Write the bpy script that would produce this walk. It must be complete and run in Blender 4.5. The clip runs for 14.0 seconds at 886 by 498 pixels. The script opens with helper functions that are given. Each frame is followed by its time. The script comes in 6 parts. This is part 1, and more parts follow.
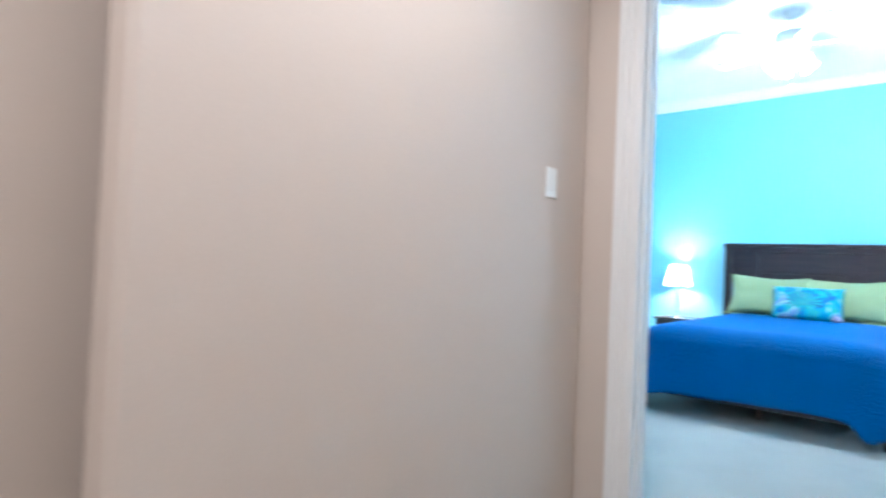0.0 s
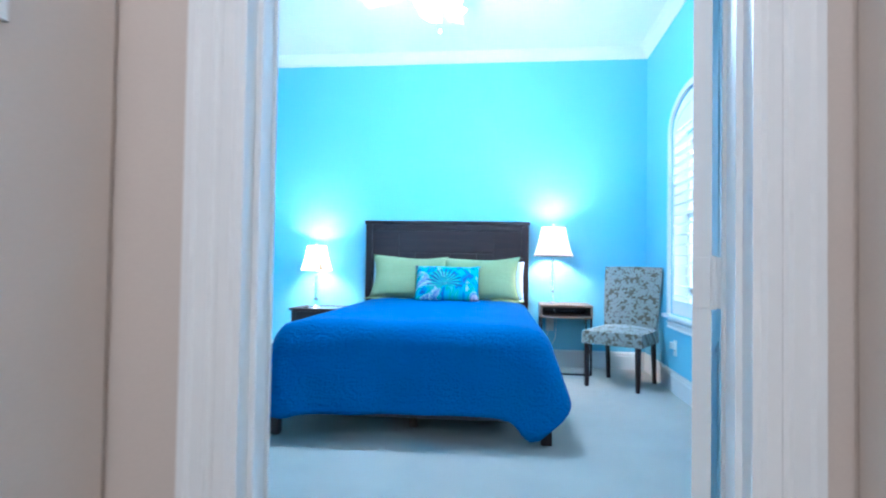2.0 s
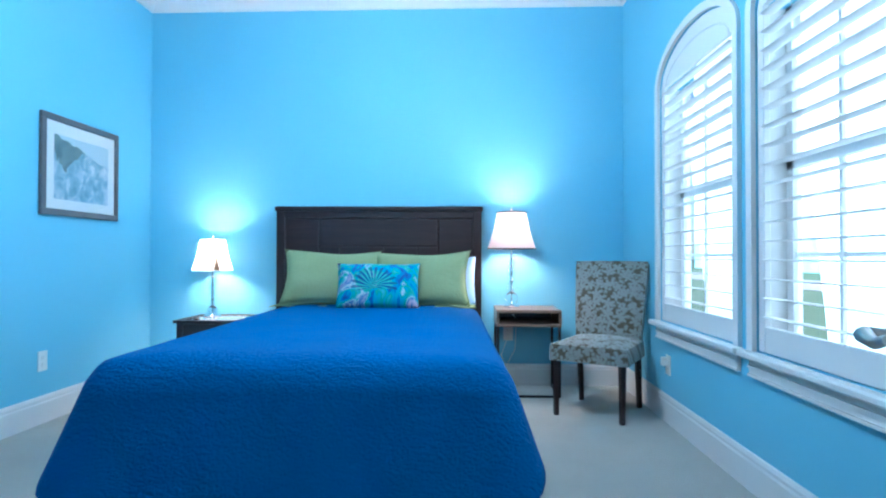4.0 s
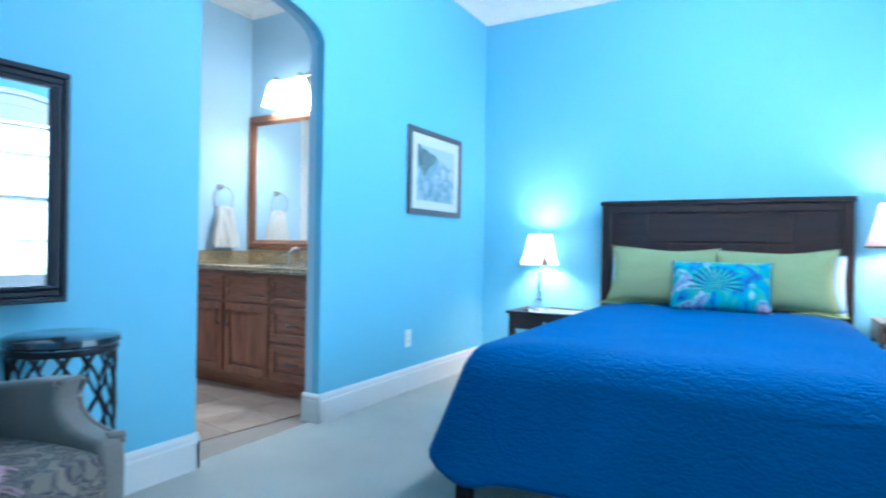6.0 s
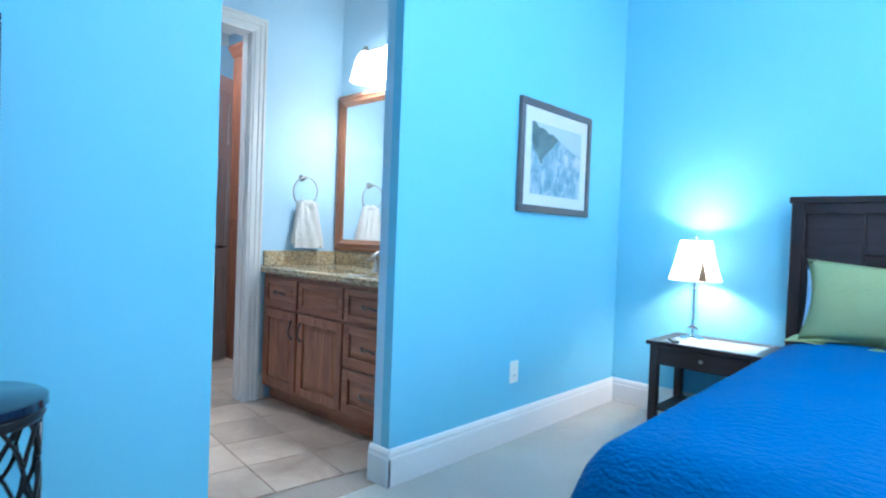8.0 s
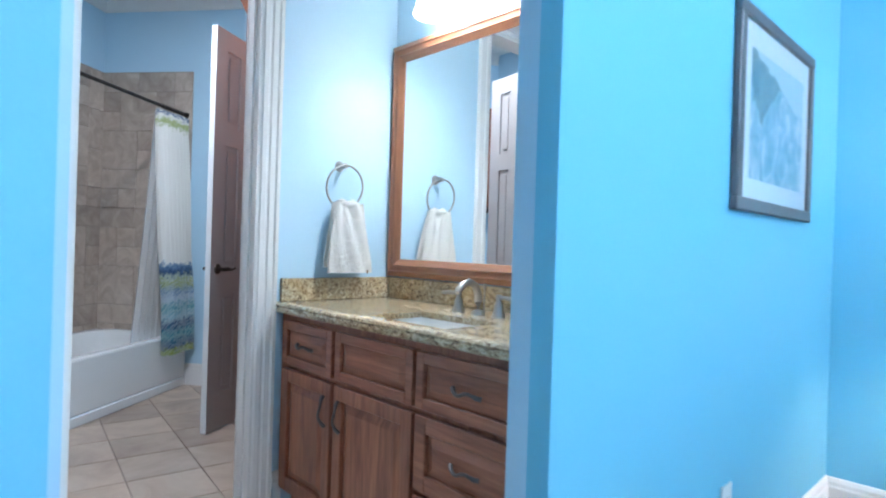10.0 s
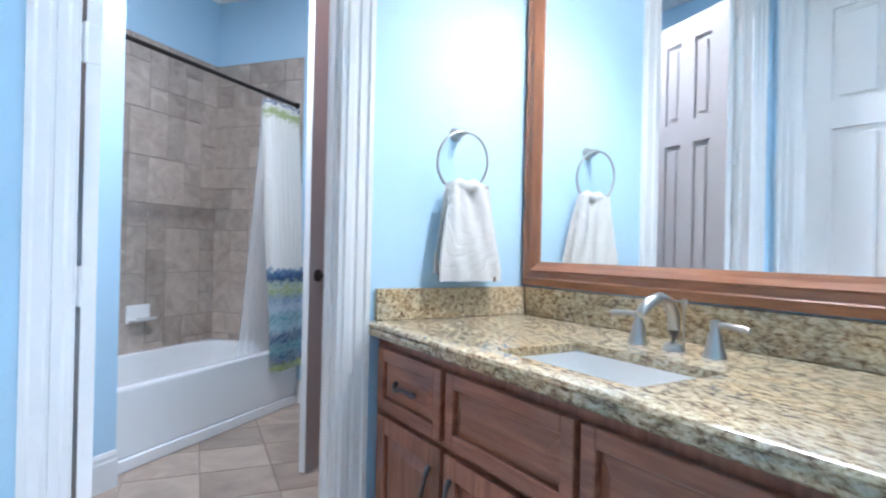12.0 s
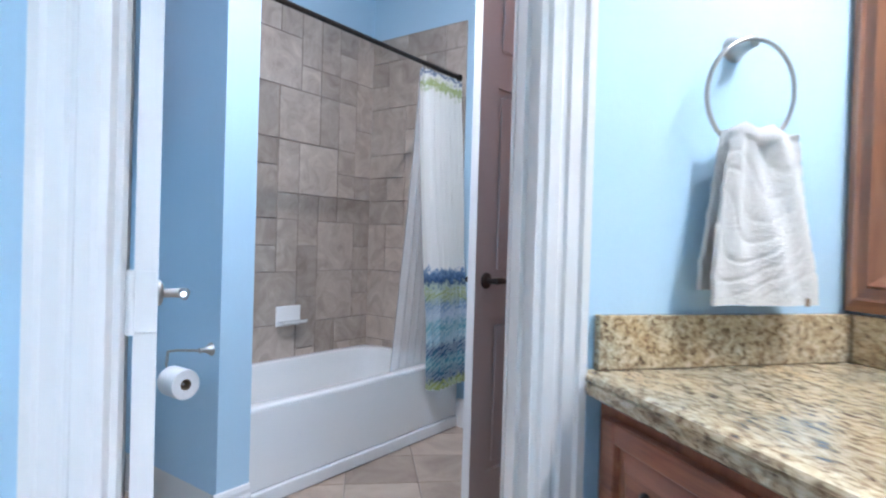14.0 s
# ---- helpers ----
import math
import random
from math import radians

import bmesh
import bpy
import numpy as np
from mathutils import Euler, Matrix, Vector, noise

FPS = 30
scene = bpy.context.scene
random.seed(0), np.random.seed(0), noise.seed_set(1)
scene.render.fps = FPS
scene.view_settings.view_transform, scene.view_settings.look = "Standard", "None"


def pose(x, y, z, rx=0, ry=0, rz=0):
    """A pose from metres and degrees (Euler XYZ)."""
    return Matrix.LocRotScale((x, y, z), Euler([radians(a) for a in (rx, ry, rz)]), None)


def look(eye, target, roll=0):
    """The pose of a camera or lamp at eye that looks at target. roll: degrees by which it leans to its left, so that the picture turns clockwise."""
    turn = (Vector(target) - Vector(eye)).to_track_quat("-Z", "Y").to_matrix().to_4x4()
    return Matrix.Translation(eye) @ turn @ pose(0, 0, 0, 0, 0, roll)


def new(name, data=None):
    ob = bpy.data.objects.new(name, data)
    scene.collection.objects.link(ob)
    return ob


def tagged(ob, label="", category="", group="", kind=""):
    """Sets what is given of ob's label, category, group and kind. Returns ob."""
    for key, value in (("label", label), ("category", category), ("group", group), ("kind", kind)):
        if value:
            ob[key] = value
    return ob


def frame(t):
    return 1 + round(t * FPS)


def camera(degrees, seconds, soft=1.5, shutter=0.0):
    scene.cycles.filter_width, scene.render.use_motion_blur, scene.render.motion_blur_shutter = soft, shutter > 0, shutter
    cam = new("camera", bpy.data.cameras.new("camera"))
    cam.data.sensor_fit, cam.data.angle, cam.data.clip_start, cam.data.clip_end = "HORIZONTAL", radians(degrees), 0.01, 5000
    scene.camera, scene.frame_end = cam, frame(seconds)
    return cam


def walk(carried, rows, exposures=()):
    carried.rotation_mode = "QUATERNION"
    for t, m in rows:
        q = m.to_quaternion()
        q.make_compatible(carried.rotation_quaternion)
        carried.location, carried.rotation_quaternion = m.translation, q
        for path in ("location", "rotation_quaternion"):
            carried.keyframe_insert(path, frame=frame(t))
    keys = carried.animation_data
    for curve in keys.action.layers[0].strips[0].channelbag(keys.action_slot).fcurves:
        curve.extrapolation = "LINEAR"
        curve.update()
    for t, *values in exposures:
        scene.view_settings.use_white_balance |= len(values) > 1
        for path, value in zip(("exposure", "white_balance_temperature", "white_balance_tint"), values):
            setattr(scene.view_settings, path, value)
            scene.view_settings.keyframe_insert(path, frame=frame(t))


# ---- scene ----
cam = camera(75.2, 14.0, soft=2.1, shutter=0.4)
PATH = [
    (0, (0.558, 1.234, 1.069), (-0.771, 2.727, 1.119), 2.5),
    (0.5, (0.331, 1.481, 1.07), (-0.503, 3.298, 1.148), 2.1),
    (1, (0.253, 1.853, 1.037), (-0.248, 3.787, 1.128), 0.7),
    (1.5, (0.152, 2.233, 1.035), (-0.227, 4.197, 1.08), 1.0),
    (2, (0.059, 2.561, 1.011), (-0.174, 4.547, 1.062), 0.9),
    (4.3, (0.123, 3.754, 1.053), (0.045, 5.753, 1.066), 0.1),
    (4.5, (0.127, 3.745, 1.078), (-0.028, 5.739, 1.072), 0.5),
    (5, (0.059, 3.709, 1.1), (-0.286, 5.679, 1.074), 0.8),
    (5.5, (-0.042, 3.709, 1.135), (-0.694, 5.6, 1.099), 0.9),
    (6, (-0.181, 3.704, 1.048), (-1.192, 5.43, 1.045), 1.0),
    (6.5, (-0.307, 3.837, 1.074), (-1.575, 5.384, 1.05), 1.8),
    (7, (-0.416, 4.067, 1.109), (-1.78, 5.529, 1.068), 2.1),
    (7.2, (-0.4, 4.18, 1.126), (-1.762, 5.645, 1.082), 2.2),
    (9.3, (-1.46, 5.06, 1.151), (-2.839, 6.508, 1.12), 1.6),
    (9.5, (-1.594, 5.167, 1.178), (-3.006, 6.583, 1.143), 1.6),
    (10, (-1.853, 5.326, 1.154), (-3.298, 6.709, 1.149), 1.8),
    (10.5, (-2.1, 5.52, 1.157), (-3.601, 6.841, 1.16), 1.6),
    (11, (-2.268, 5.613, 1.119), (-3.798, 6.9, 1.137), 1.6),
    (11.5, (-2.402, 5.666, 1.121), (-3.967, 6.911, 1.124), 1.3),
    (12, (-2.473, 5.798, 1.125), (-4.193, 6.82, 1.128), 1.3),
    (12.5, (-2.508, 5.925, 1.118), (-4.352, 6.688, 1.115), 1.5),
    (13, (-2.586, 5.971, 1.092), (-4.495, 6.568, 1.073), 1.8),
    (13.5, (-2.866, 5.98, 1.119), (-4.792, 6.518, 1.086), 1.6),
    (14, (-3.187, 5.988, 1.121), (-5.116, 6.517, 1.101), 1.7),
]
EXPOSURES = [(0.0, 0.74, 5250, 7), (0.5, 0.60, 4920, 7), (1.0, 0.60, 4790, 6), (2.2, 0.58, 4800, 5), (3.4, 0.1, 4950, 4), (4.3, -0.10, 5000, 4), (5.5, 0.14, 5060, 6), (7.2, 0.27, 5050, 5), (9.3, 0.22, 5180, 9), (10.2, 0.26, 5330, 10), (11.0, 0.42, 5230, 11), (12.5, 0.52, 5330, 14), (14.0, 0.48, 5420, 15)]
walk(cam, [(t, look(eye, target, roll)) for t, eye, target, roll in PATH], EXPOSURES)

# ---- sky, sun and lamps ----
world = bpy.data.worlds.new("sky")
scene.world = world
world.use_nodes = True
wn = world.node_tree.nodes
sky = wn.new("ShaderNodeTexSky")
sky.sky_type = "NISHITA"
sky.sun_disc = False
sky.sun_elevation = radians(48)
sky.sun_rotation = radians(200)
wn["Background"].inputs["Strength"].default_value = 0.14
world.node_tree.links.new(sky.outputs["Color"], wn["Background"].inputs["Color"])


def lamp(name, kind, m, watts, color, size=0.1, size_y=None, angle=None):
    data = bpy.data.lights.new(name, kind)
    data.energy, data.color = watts, color
    if kind == "AREA":
        data.shape = "RECTANGLE" if size_y else "DISK"
        data.size = size
        if size_y:
            data.size_y = size_y
    elif kind == "SUN":
        data.angle = radians(angle)
    else:
        data.shadow_soft_size = size
        if kind == "SPOT":
            data.spot_size, data.spot_blend = radians(angle), 0.6
    ob = new(name, data)
    ob.matrix_world = m
    return tagged(ob, kind="structure")


lamp("sun", "SUN", look((0, 0, 20), (6, -9, 2)), 3.0, (1.0, 0.95, 0.88), angle=0.6)
COOL = (0.72, 0.89, 1.0)
WARM = (1.0, 0.80, 0.58)
# daylight standing in the two bedroom windows
for yy in (7.01, 5.775):
    lamp("window_daylight", "AREA", look((1.60, yy, 1.4), (0.2, yy, 1.25)), 16, COOL, 0.98, 1.5)
# ---- materials ----
def material(name, color, rough=0.5, metal=0.0, vary=0.06, scale=3.0, grain=60.0, bump=0.0, bump_scale=None, spec=0.5, coat=0.0, sheen=0.0):
    """A plain surface with two scales of tone and a fine relief."""
    m = bpy.data.materials.new(name)
    m.use_nodes = True
    nt = m.node_tree
    b = nt.nodes["Principled BSDF"]
    b.inputs["Metallic"].default_value = metal
    b.inputs["Specular IOR Level"].default_value = spec
    b.inputs["Coat Weight"].default_value = coat
    b.inputs["Sheen Weight"].default_value = sheen
    co = nt.nodes.new("ShaderNodeTexCoord")
    n1 = nt.nodes.new("ShaderNodeTexNoise")
    n1.inputs["Scale"].default_value, n1.inputs["Detail"].default_value = scale, 4
    n2 = nt.nodes.new("ShaderNodeTexNoise")
    n2.inputs["Scale"].default_value, n2.inputs["Detail"].default_value = grain, 3
    add = nt.nodes.new("ShaderNodeMath")
    add.operation = "ADD"
    ramp = nt.nodes.new("ShaderNodeMapRange")
    ramp.inputs["From Min"].default_value, ramp.inputs["From Max"].default_value = 0.6, 1.4
    ramp.inputs["To Min"].default_value, ramp.inputs["To Max"].default_value = 1 - vary, 1 + vary
    mul = nt.nodes.new("ShaderNodeMix")
    mul.data_type, mul.blend_type = "RGBA", "MULTIPLY"
    mul.inputs["Factor"].default_value = 1
    mul.inputs["A"].default_value = (*color, 1)
    for n in (n1, n2):
        nt.links.new(co.outputs["Object"], n.inputs["Vector"])
    nt.links.new(n1.outputs["Fac"], add.inputs[0])
    nt.links.new(n2.outputs["Fac"], add.inputs[1])
    nt.links.new(add.outputs[0], ramp.inputs["Value"])
    nt.links.new(ramp.outputs["Result"], mul.inputs["B"])
    nt.links.new(mul.outputs["Result"], b.inputs["Base Color"])
    rr = nt.nodes.new("ShaderNodeMapRange")
    rr.inputs["To Min"].default_value, rr.inputs["To Max"].default_value = max(0.02, rough - 0.08), min(1, rough + 0.08)
    nt.links.new(n1.outputs["Fac"], rr.inputs["Value"])
    nt.links.new(rr.outputs["Result"], b.inputs["Roughness"])
    if bump:
        n3 = nt.nodes.new("ShaderNodeTexNoise")
        n3.inputs["Scale"].default_value, n3.inputs["Detail"].default_value = bump_scale or grain, 3
        bp = nt.nodes.new("ShaderNodeBump")
        bp.inputs["Strength"].default_value, bp.inputs["Distance"].default_value = bump, 0.01
        nt.links.new(co.outputs["Object"], n3.inputs["Vector"])
        nt.links.new(n3.outputs["Fac"], bp.inputs["Height"])
        nt.links.new(bp.outputs["Normal"], b.inputs["Normal"])
    return m


def nodes_of(m):
    nt = m.node_tree
    return nt, nt.nodes["Principled BSDF"]


def add_node(nt, kind, **values):
    n = nt.nodes.new(kind)
    for key, value in values.items():
        n.inputs[key.replace("_", " ")].default_value = value
    return n


def ramp_node(nt, stops):
    n = nt.nodes.new("ShaderNodeValToRGB")
    el = n.color_ramp.elements
    while len(el) < len(stops):
        el.new(0.5)
    for e, (pos, col) in zip(el, stops):
        e.position, e.color = pos, (*col, 1)
    return n


def wood(name, dark, light, rough=0.35, axis="Z", scale=1.0, coat=0.2):
    m = bpy.data.materials.new(name)
    m.use_nodes = True
    nt, b = nodes_of(m)
    co = nt.nodes.new("ShaderNodeTexCoord")
    mp = nt.nodes.new("ShaderNodeMapping")
    mp.inputs["Scale"].default_value = {"Z": (14 * scale, 14 * scale, 1.2 * scale), "X": (1.2 * scale, 14 * scale, 14 * scale), "Y": (14 * scale, 1.2 * scale, 14 * scale)}[axis]
    info = nt.nodes.new("ShaderNodeObjectInfo")
    mixv = nt.nodes.new("ShaderNodeVectorMath")
    sc = nt.nodes.new("ShaderNodeMath")
    sc.operation = "MULTIPLY"
    sc.inputs[1].default_value = 7.0
    nt.links.new(info.outputs["Random"], sc.inputs[0])
    nt.links.new(co.outputs["Object"], mixv.inputs[0])
    nt.links.new(sc.outputs[0], mixv.inputs[1])
    nt.links.new(mixv.outputs[0], mp.inputs["Vector"])
    n1 = add_node(nt, "ShaderNodeTexNoise", Scale=1.6, Detail=6.0, Distortion=1.2)
    n2 = add_node(nt, "ShaderNodeTexNoise", Scale=9.0, Detail=4.0)
    add = nt.nodes.new("ShaderNodeMix")
    add.inputs["Factor"].default_value = 0.3
    for n in (n1, n2):
        nt.links.new(mp.outputs["Vector"], n.inputs["Vector"])
    nt.links.new(n1.outputs["Fac"], add.inputs["A"])
    nt.links.new(n2.outputs["Fac"], add.inputs["B"])
    rp = ramp_node(nt, [(0.3, dark), (0.7, light)])
    nt.links.new(add.outputs["Result"], rp.inputs["Fac"])
    nt.links.new(rp.outputs["Color"], b.inputs["Base Color"])
    b.inputs["Roughness"].default_value = rough
    b.inputs["Coat Weight"].default_value = coat
    bp = add_node(nt, "ShaderNodeBump", Strength=0.08, Distance=0.004)
    nt.links.new(n2.outputs["Fac"], bp.inputs["Height"])
    nt.links.new(bp.outputs["Normal"], b.inputs["Normal"])
    return m


def glow(name, color, strength, base=(0.9, 0.9, 0.88)):
    m = material(name, base, 0.5)
    _, b = nodes_of(m)
    b.inputs["Emission Color"].default_value = (*color, 1)
    b.inputs["Emission Strength"].default_value = strength
    return m


def stone(name, stops, scale, rough, bump=0.02, veins=0.0, tiles=False):
    """Mottled stone; stops colour a noise, a second noise veins it. tiles: each piece takes its own tone."""
    m = bpy.data.materials.new(name)
    m.use_nodes = True
    nt, b = nodes_of(m)
    co = nt.nodes.new("ShaderNodeTexCoord")
    src = co.outputs["Object"]
    info = nt.nodes.new("ShaderNodeObjectInfo")
    geo = nt.nodes.new("ShaderNodeNewGeometry")
    rnd = nt.nodes.new("ShaderNodeMath")
    nt.links.new(info.outputs["Random"], rnd.inputs[0])
    nt.links.new(geo.outputs["Random Per Island"], rnd.inputs[1])
    if tiles:
        off = nt.nodes.new("ShaderNodeVectorMath")
        off.operation = "MULTIPLY_ADD"
        off.inputs[0].default_value = (13, 29, 17)
        nt.links.new(rnd.outputs[0], off.inputs[1])
        nt.links.new(src, off.inputs[2])
        src = off.outputs[0]
    n1 = add_node(nt, "ShaderNodeTexNoise", Scale=scale, Detail=8.0, Roughness=0.65, Distortion=veins)
    n2 = add_node(nt, "ShaderNodeTexNoise", Scale=scale * 0.25, Detail=3.0)
    for n in (n1, n2):
        nt.links.new(src, n.inputs["Vector"])
    add = nt.nodes.new("ShaderNodeMix")
    add.inputs["Factor"].default_value = 0.3
    nt.links.new(n1.outputs["Fac"], add.inputs["A"])
    nt.links.new(n2.outputs["Fac"], add.inputs["B"])
    rp = ramp_node(nt, stops)
    nt.links.new(add.outputs["Result"], rp.inputs["Fac"])
    if tiles:
        fr = nt.nodes.new("ShaderNodeMath")
        fr.operation = "FRACT"
        nt.links.new(rnd.outputs[0], fr.inputs[0])
        mr = nt.nodes.new("ShaderNodeMapRange")
        mr.inputs["To Min"].default_value, mr.inputs["To Max"].default_value = 0.8, 1.12
        nt.links.new(fr.outputs[0], mr.inputs["Value"])
        mx = nt.nodes.new("ShaderNodeMix")
        mx.data_type, mx.blend_type = "RGBA", "MULTIPLY"
        mx.inputs["Factor"].default_value = 1
        nt.links.new(rp.outputs["Color"], mx.inputs["A"])
        nt.links.new(mr.outputs["Result"], mx.inputs["B"])
        nt.links.new(mx.outputs["Result"], b.inputs["Base Color"])
    else:
        nt.links.new(rp.outputs["Color"], b.inputs["Base Color"])
    b.inputs["Roughness"].default_value = rough
    bp = add_node(nt, "ShaderNodeBump", Strength=bump, Distance=0.01)
    nt.links.new(n1.outputs["Fac"], bp.inputs["Height"])
    nt.links.new(bp.outputs["Normal"], b.inputs["Normal"])
    return m


M_BLUE = material("blue wall paint", (0.215, 0.53, 0.70), 0.6, vary=0.025, scale=1.5, grain=140, bump=0.03, bump_scale=160)
M_BATHBLUE = material("pale blue wall paint", (0.47, 0.65, 0.78), 0.55, vary=0.025, scale=1.5, grain=140, bump=0.03, bump_scale=160)
M_BEIGE = material("beige wall paint", (0.58, 0.50, 0.43), 0.6, vary=0.03, scale=1.5, grain=140, bump=0.03, bump_scale=160)
M_CEIL = material("white ceiling paint", (0.80, 0.80, 0.79), 0.8, vary=0.03, grain=120, bump=0.15, bump_scale=90)
M_TRIM = material("white trim enamel", (0.74, 0.73, 0.71), 0.5, vary=0.012, scale=2, grain=60, spec=0.35)
# a white door's shaded face, put into the paint as taupe
M_DOORSHADE = material("white door enamel toned taupe for shade", (0.36, 0.30, 0.275), 0.35, vary=0.05, scale=5, grain=90, bump=0.05)
M_CARPET = material("cream carpet", (0.50, 0.49, 0.43), 0.95, vary=0.16, scale=2.2, grain=260, bump=0.9, bump_scale=420, spec=0.1, sheen=0.3)
M_DARKWOOD = wood("espresso wood", (0.009, 0.004, 0.005), (0.028, 0.012, 0.011), 0.36, "X", coat=0.04)
M_DARKWOODZ = wood("espresso wood upright", (0.009, 0.004, 0.005), (0.028, 0.012, 0.011), 0.36, "Z", coat=0.04)
M_CHERRY = wood("cherry cabinet wood", (0.13, 0.044, 0.025), (0.38, 0.15, 0.08), 0.32, "Z")
M_CHERRYX = wood("cherry cabinet wood along", (0.13, 0.044, 0.025), (0.38, 0.15, 0.08), 0.32, "X")
M_HONEY = wood("honey frame wood", (0.17, 0.065, 0.03), (0.36, 0.16, 0.075), 0.32, "X")
M_HONEYZ = wood("honey frame wood upright", (0.17, 0.065, 0.03), (0.36, 0.16, 0.075), 0.32, "Z")
M_CHROME = material("polished chrome", (0.8, 0.8, 0.82), 0.1, 1.0, vary=0.02)
M_NICKEL = material("brushed nickel", (0.44, 0.42, 0.39), 0.3, 1.0, vary=0.05, grain=200)
M_BRONZE = material("dark bronze", (0.05, 0.038, 0.032), 0.4, 0.8, vary=0.15)
M_PEWTER = material("dark pewter pull", (0.12, 0.115, 0.115), 0.42, 0.9, vary=0.15)
M_BLACKMETAL = material("black metal", (0.02, 0.02, 0.022), 0.4, 0.6, vary=0.1)
M_PORCELAIN = material("white porcelain", (0.82, 0.82, 0.80), 0.09, vary=0.01, coat=0.5)
M_PLASTIC = material("white plastic", (0.78, 0.78, 0.75), 0.35, vary=0.02)
M_SLOT = material("dark slot", (0.03, 0.03, 0.03), 0.7)
M_GROUT = material("grey grout", (0.29, 0.24, 0.20), 0.9, vary=0.1, bump=0.3)
M_FLOORTILE = stone("beige floor tile", [(0.30, (0.27, 0.195, 0.145)), (0.5, (0.44, 0.345, 0.265)), (0.72, (0.57, 0.47, 0.375))], 3.2, 0.32, 0.03, 0.8, True)
M_WALLTILE = stone("taupe wall tile", [(0.28, (0.28, 0.22, 0.175)), (0.45, (0.43, 0.355, 0.29)), (0.58, (0.52, 0.44, 0.365)), (0.72, (0.64, 0.56, 0.475))], 6.5, 0.4, 0.08, 1.5, True)
M_MIRROR = material("mirror silver", (0.93, 0.95, 0.95), 0.02, 1.0, vary=0.0)
nodes_of(M_MIRROR)[1].inputs["Roughness"].default_value = 0.0
for link in list(M_MIRROR.node_tree.links):
    if link.to_socket.name == "Roughness":
        M_MIRROR.node_tree.links.remove(link)


def piece_coords(nt):
    """(x, y + z): one flat pattern that runs over tops and fronts alike."""
    co = nt.nodes.new("ShaderNodeTexCoord")
    sp = nt.nodes.new("ShaderNodeSeparateXYZ")
    nt.links.new(co.outputs["Object"], sp.inputs[0])
    add = nt.nodes.new("ShaderNodeMath")
    nt.links.new(sp.outputs["Y"], add.inputs[0])
    nt.links.new(sp.outputs["Z"], add.inputs[1])
    cb = nt.nodes.new("ShaderNodeCombineXYZ")
    nt.links.new(sp.outputs["X"], cb.inputs["X"])
    nt.links.new(add.outputs[0], cb.inputs["Y"])
    return cb.outputs[0]


def math_node(nt, op, a, b=0.0):
    n = nt.nodes.new("ShaderNodeMath")
    n.operation = op
    for i, v in enumerate((a, b)):
        if isinstance(v, (int, float)):
            n.inputs[i].default_value = v
        else:
            nt.links.new(v, n.inputs[i])
    return n.outputs[0]


def petals(nt, vec, scale, count, size, randomness=1.0):
    """1 inside star-shaped flowers scattered over the plane, 0 outside."""
    v = nt.nodes.new("ShaderNodeTexVoronoi")
    v.voronoi_dimensions = "2D"
    v.inputs["Scale"].default_value, v.inputs["Randomness"].default_value = scale, randomness
    nt.links.new(vec, v.inputs["Vector"])
    sub = nt.nodes.new("ShaderNodeVectorMath")
    sub.operation = "SUBTRACT"
    nt.links.new(vec, sub.inputs[0])
    nt.links.new(v.outputs["Position"], sub.inputs[1])
    s = nt.nodes.new("ShaderNodeSeparateXYZ")
    nt.links.new(sub.outputs[0], s.inputs[0])
    turn = nt.nodes.new("ShaderNodeSeparateColor")
    nt.links.new(v.outputs["Color"], turn.inputs[0])
    ang = math_node(nt, "ADD", math_node(nt, "ARCTAN2", s.outputs["Y"], s.outputs["X"]), math_node(nt, "MULTIPLY", turn.outputs[0], 6.28))
    lobe = math_node(nt, "ABSOLUTE", math_node(nt, "COSINE", math_node(nt, "MULTIPLY", ang, count / 2)))
    reach = math_node(nt, "MULTIPLY", math_node(nt, "ADD", math_node(nt, "MULTIPLY", lobe, 0.75), 0.25), size)
    return math_node(nt, "LESS_THAN", v.outputs["Distance"], reach), v


def floral(name, ground, flower):
    m = material(name, ground, 0.85, vary=0.12, scale=6, grain=220, bump=0.25, bump_scale=300, sheen=0.2)
    nt, b = nodes_of(m)
    vec = piece_coords(nt)
    f1, _ = petals(nt, vec, 15.0, 5, 0.62)
    f2, _ = petals(nt, vec, 24.0, 6, 0.42)
    either = math_node(nt, "MAXIMUM", f1, f2)
    mx = nt.nodes.new("ShaderNodeMix")
    mx.data_type = "RGBA"
    nt.links.new(either, mx.inputs["Factor"])
    old = b.inputs["Base Color"].links[0].from_socket
    nt.links.new(old, mx.inputs["A"])
    mx.inputs["B"].default_value = (*flower, 1)
    nt.links.new(mx.outputs["Result"], b.inputs["Base Color"])
    return m


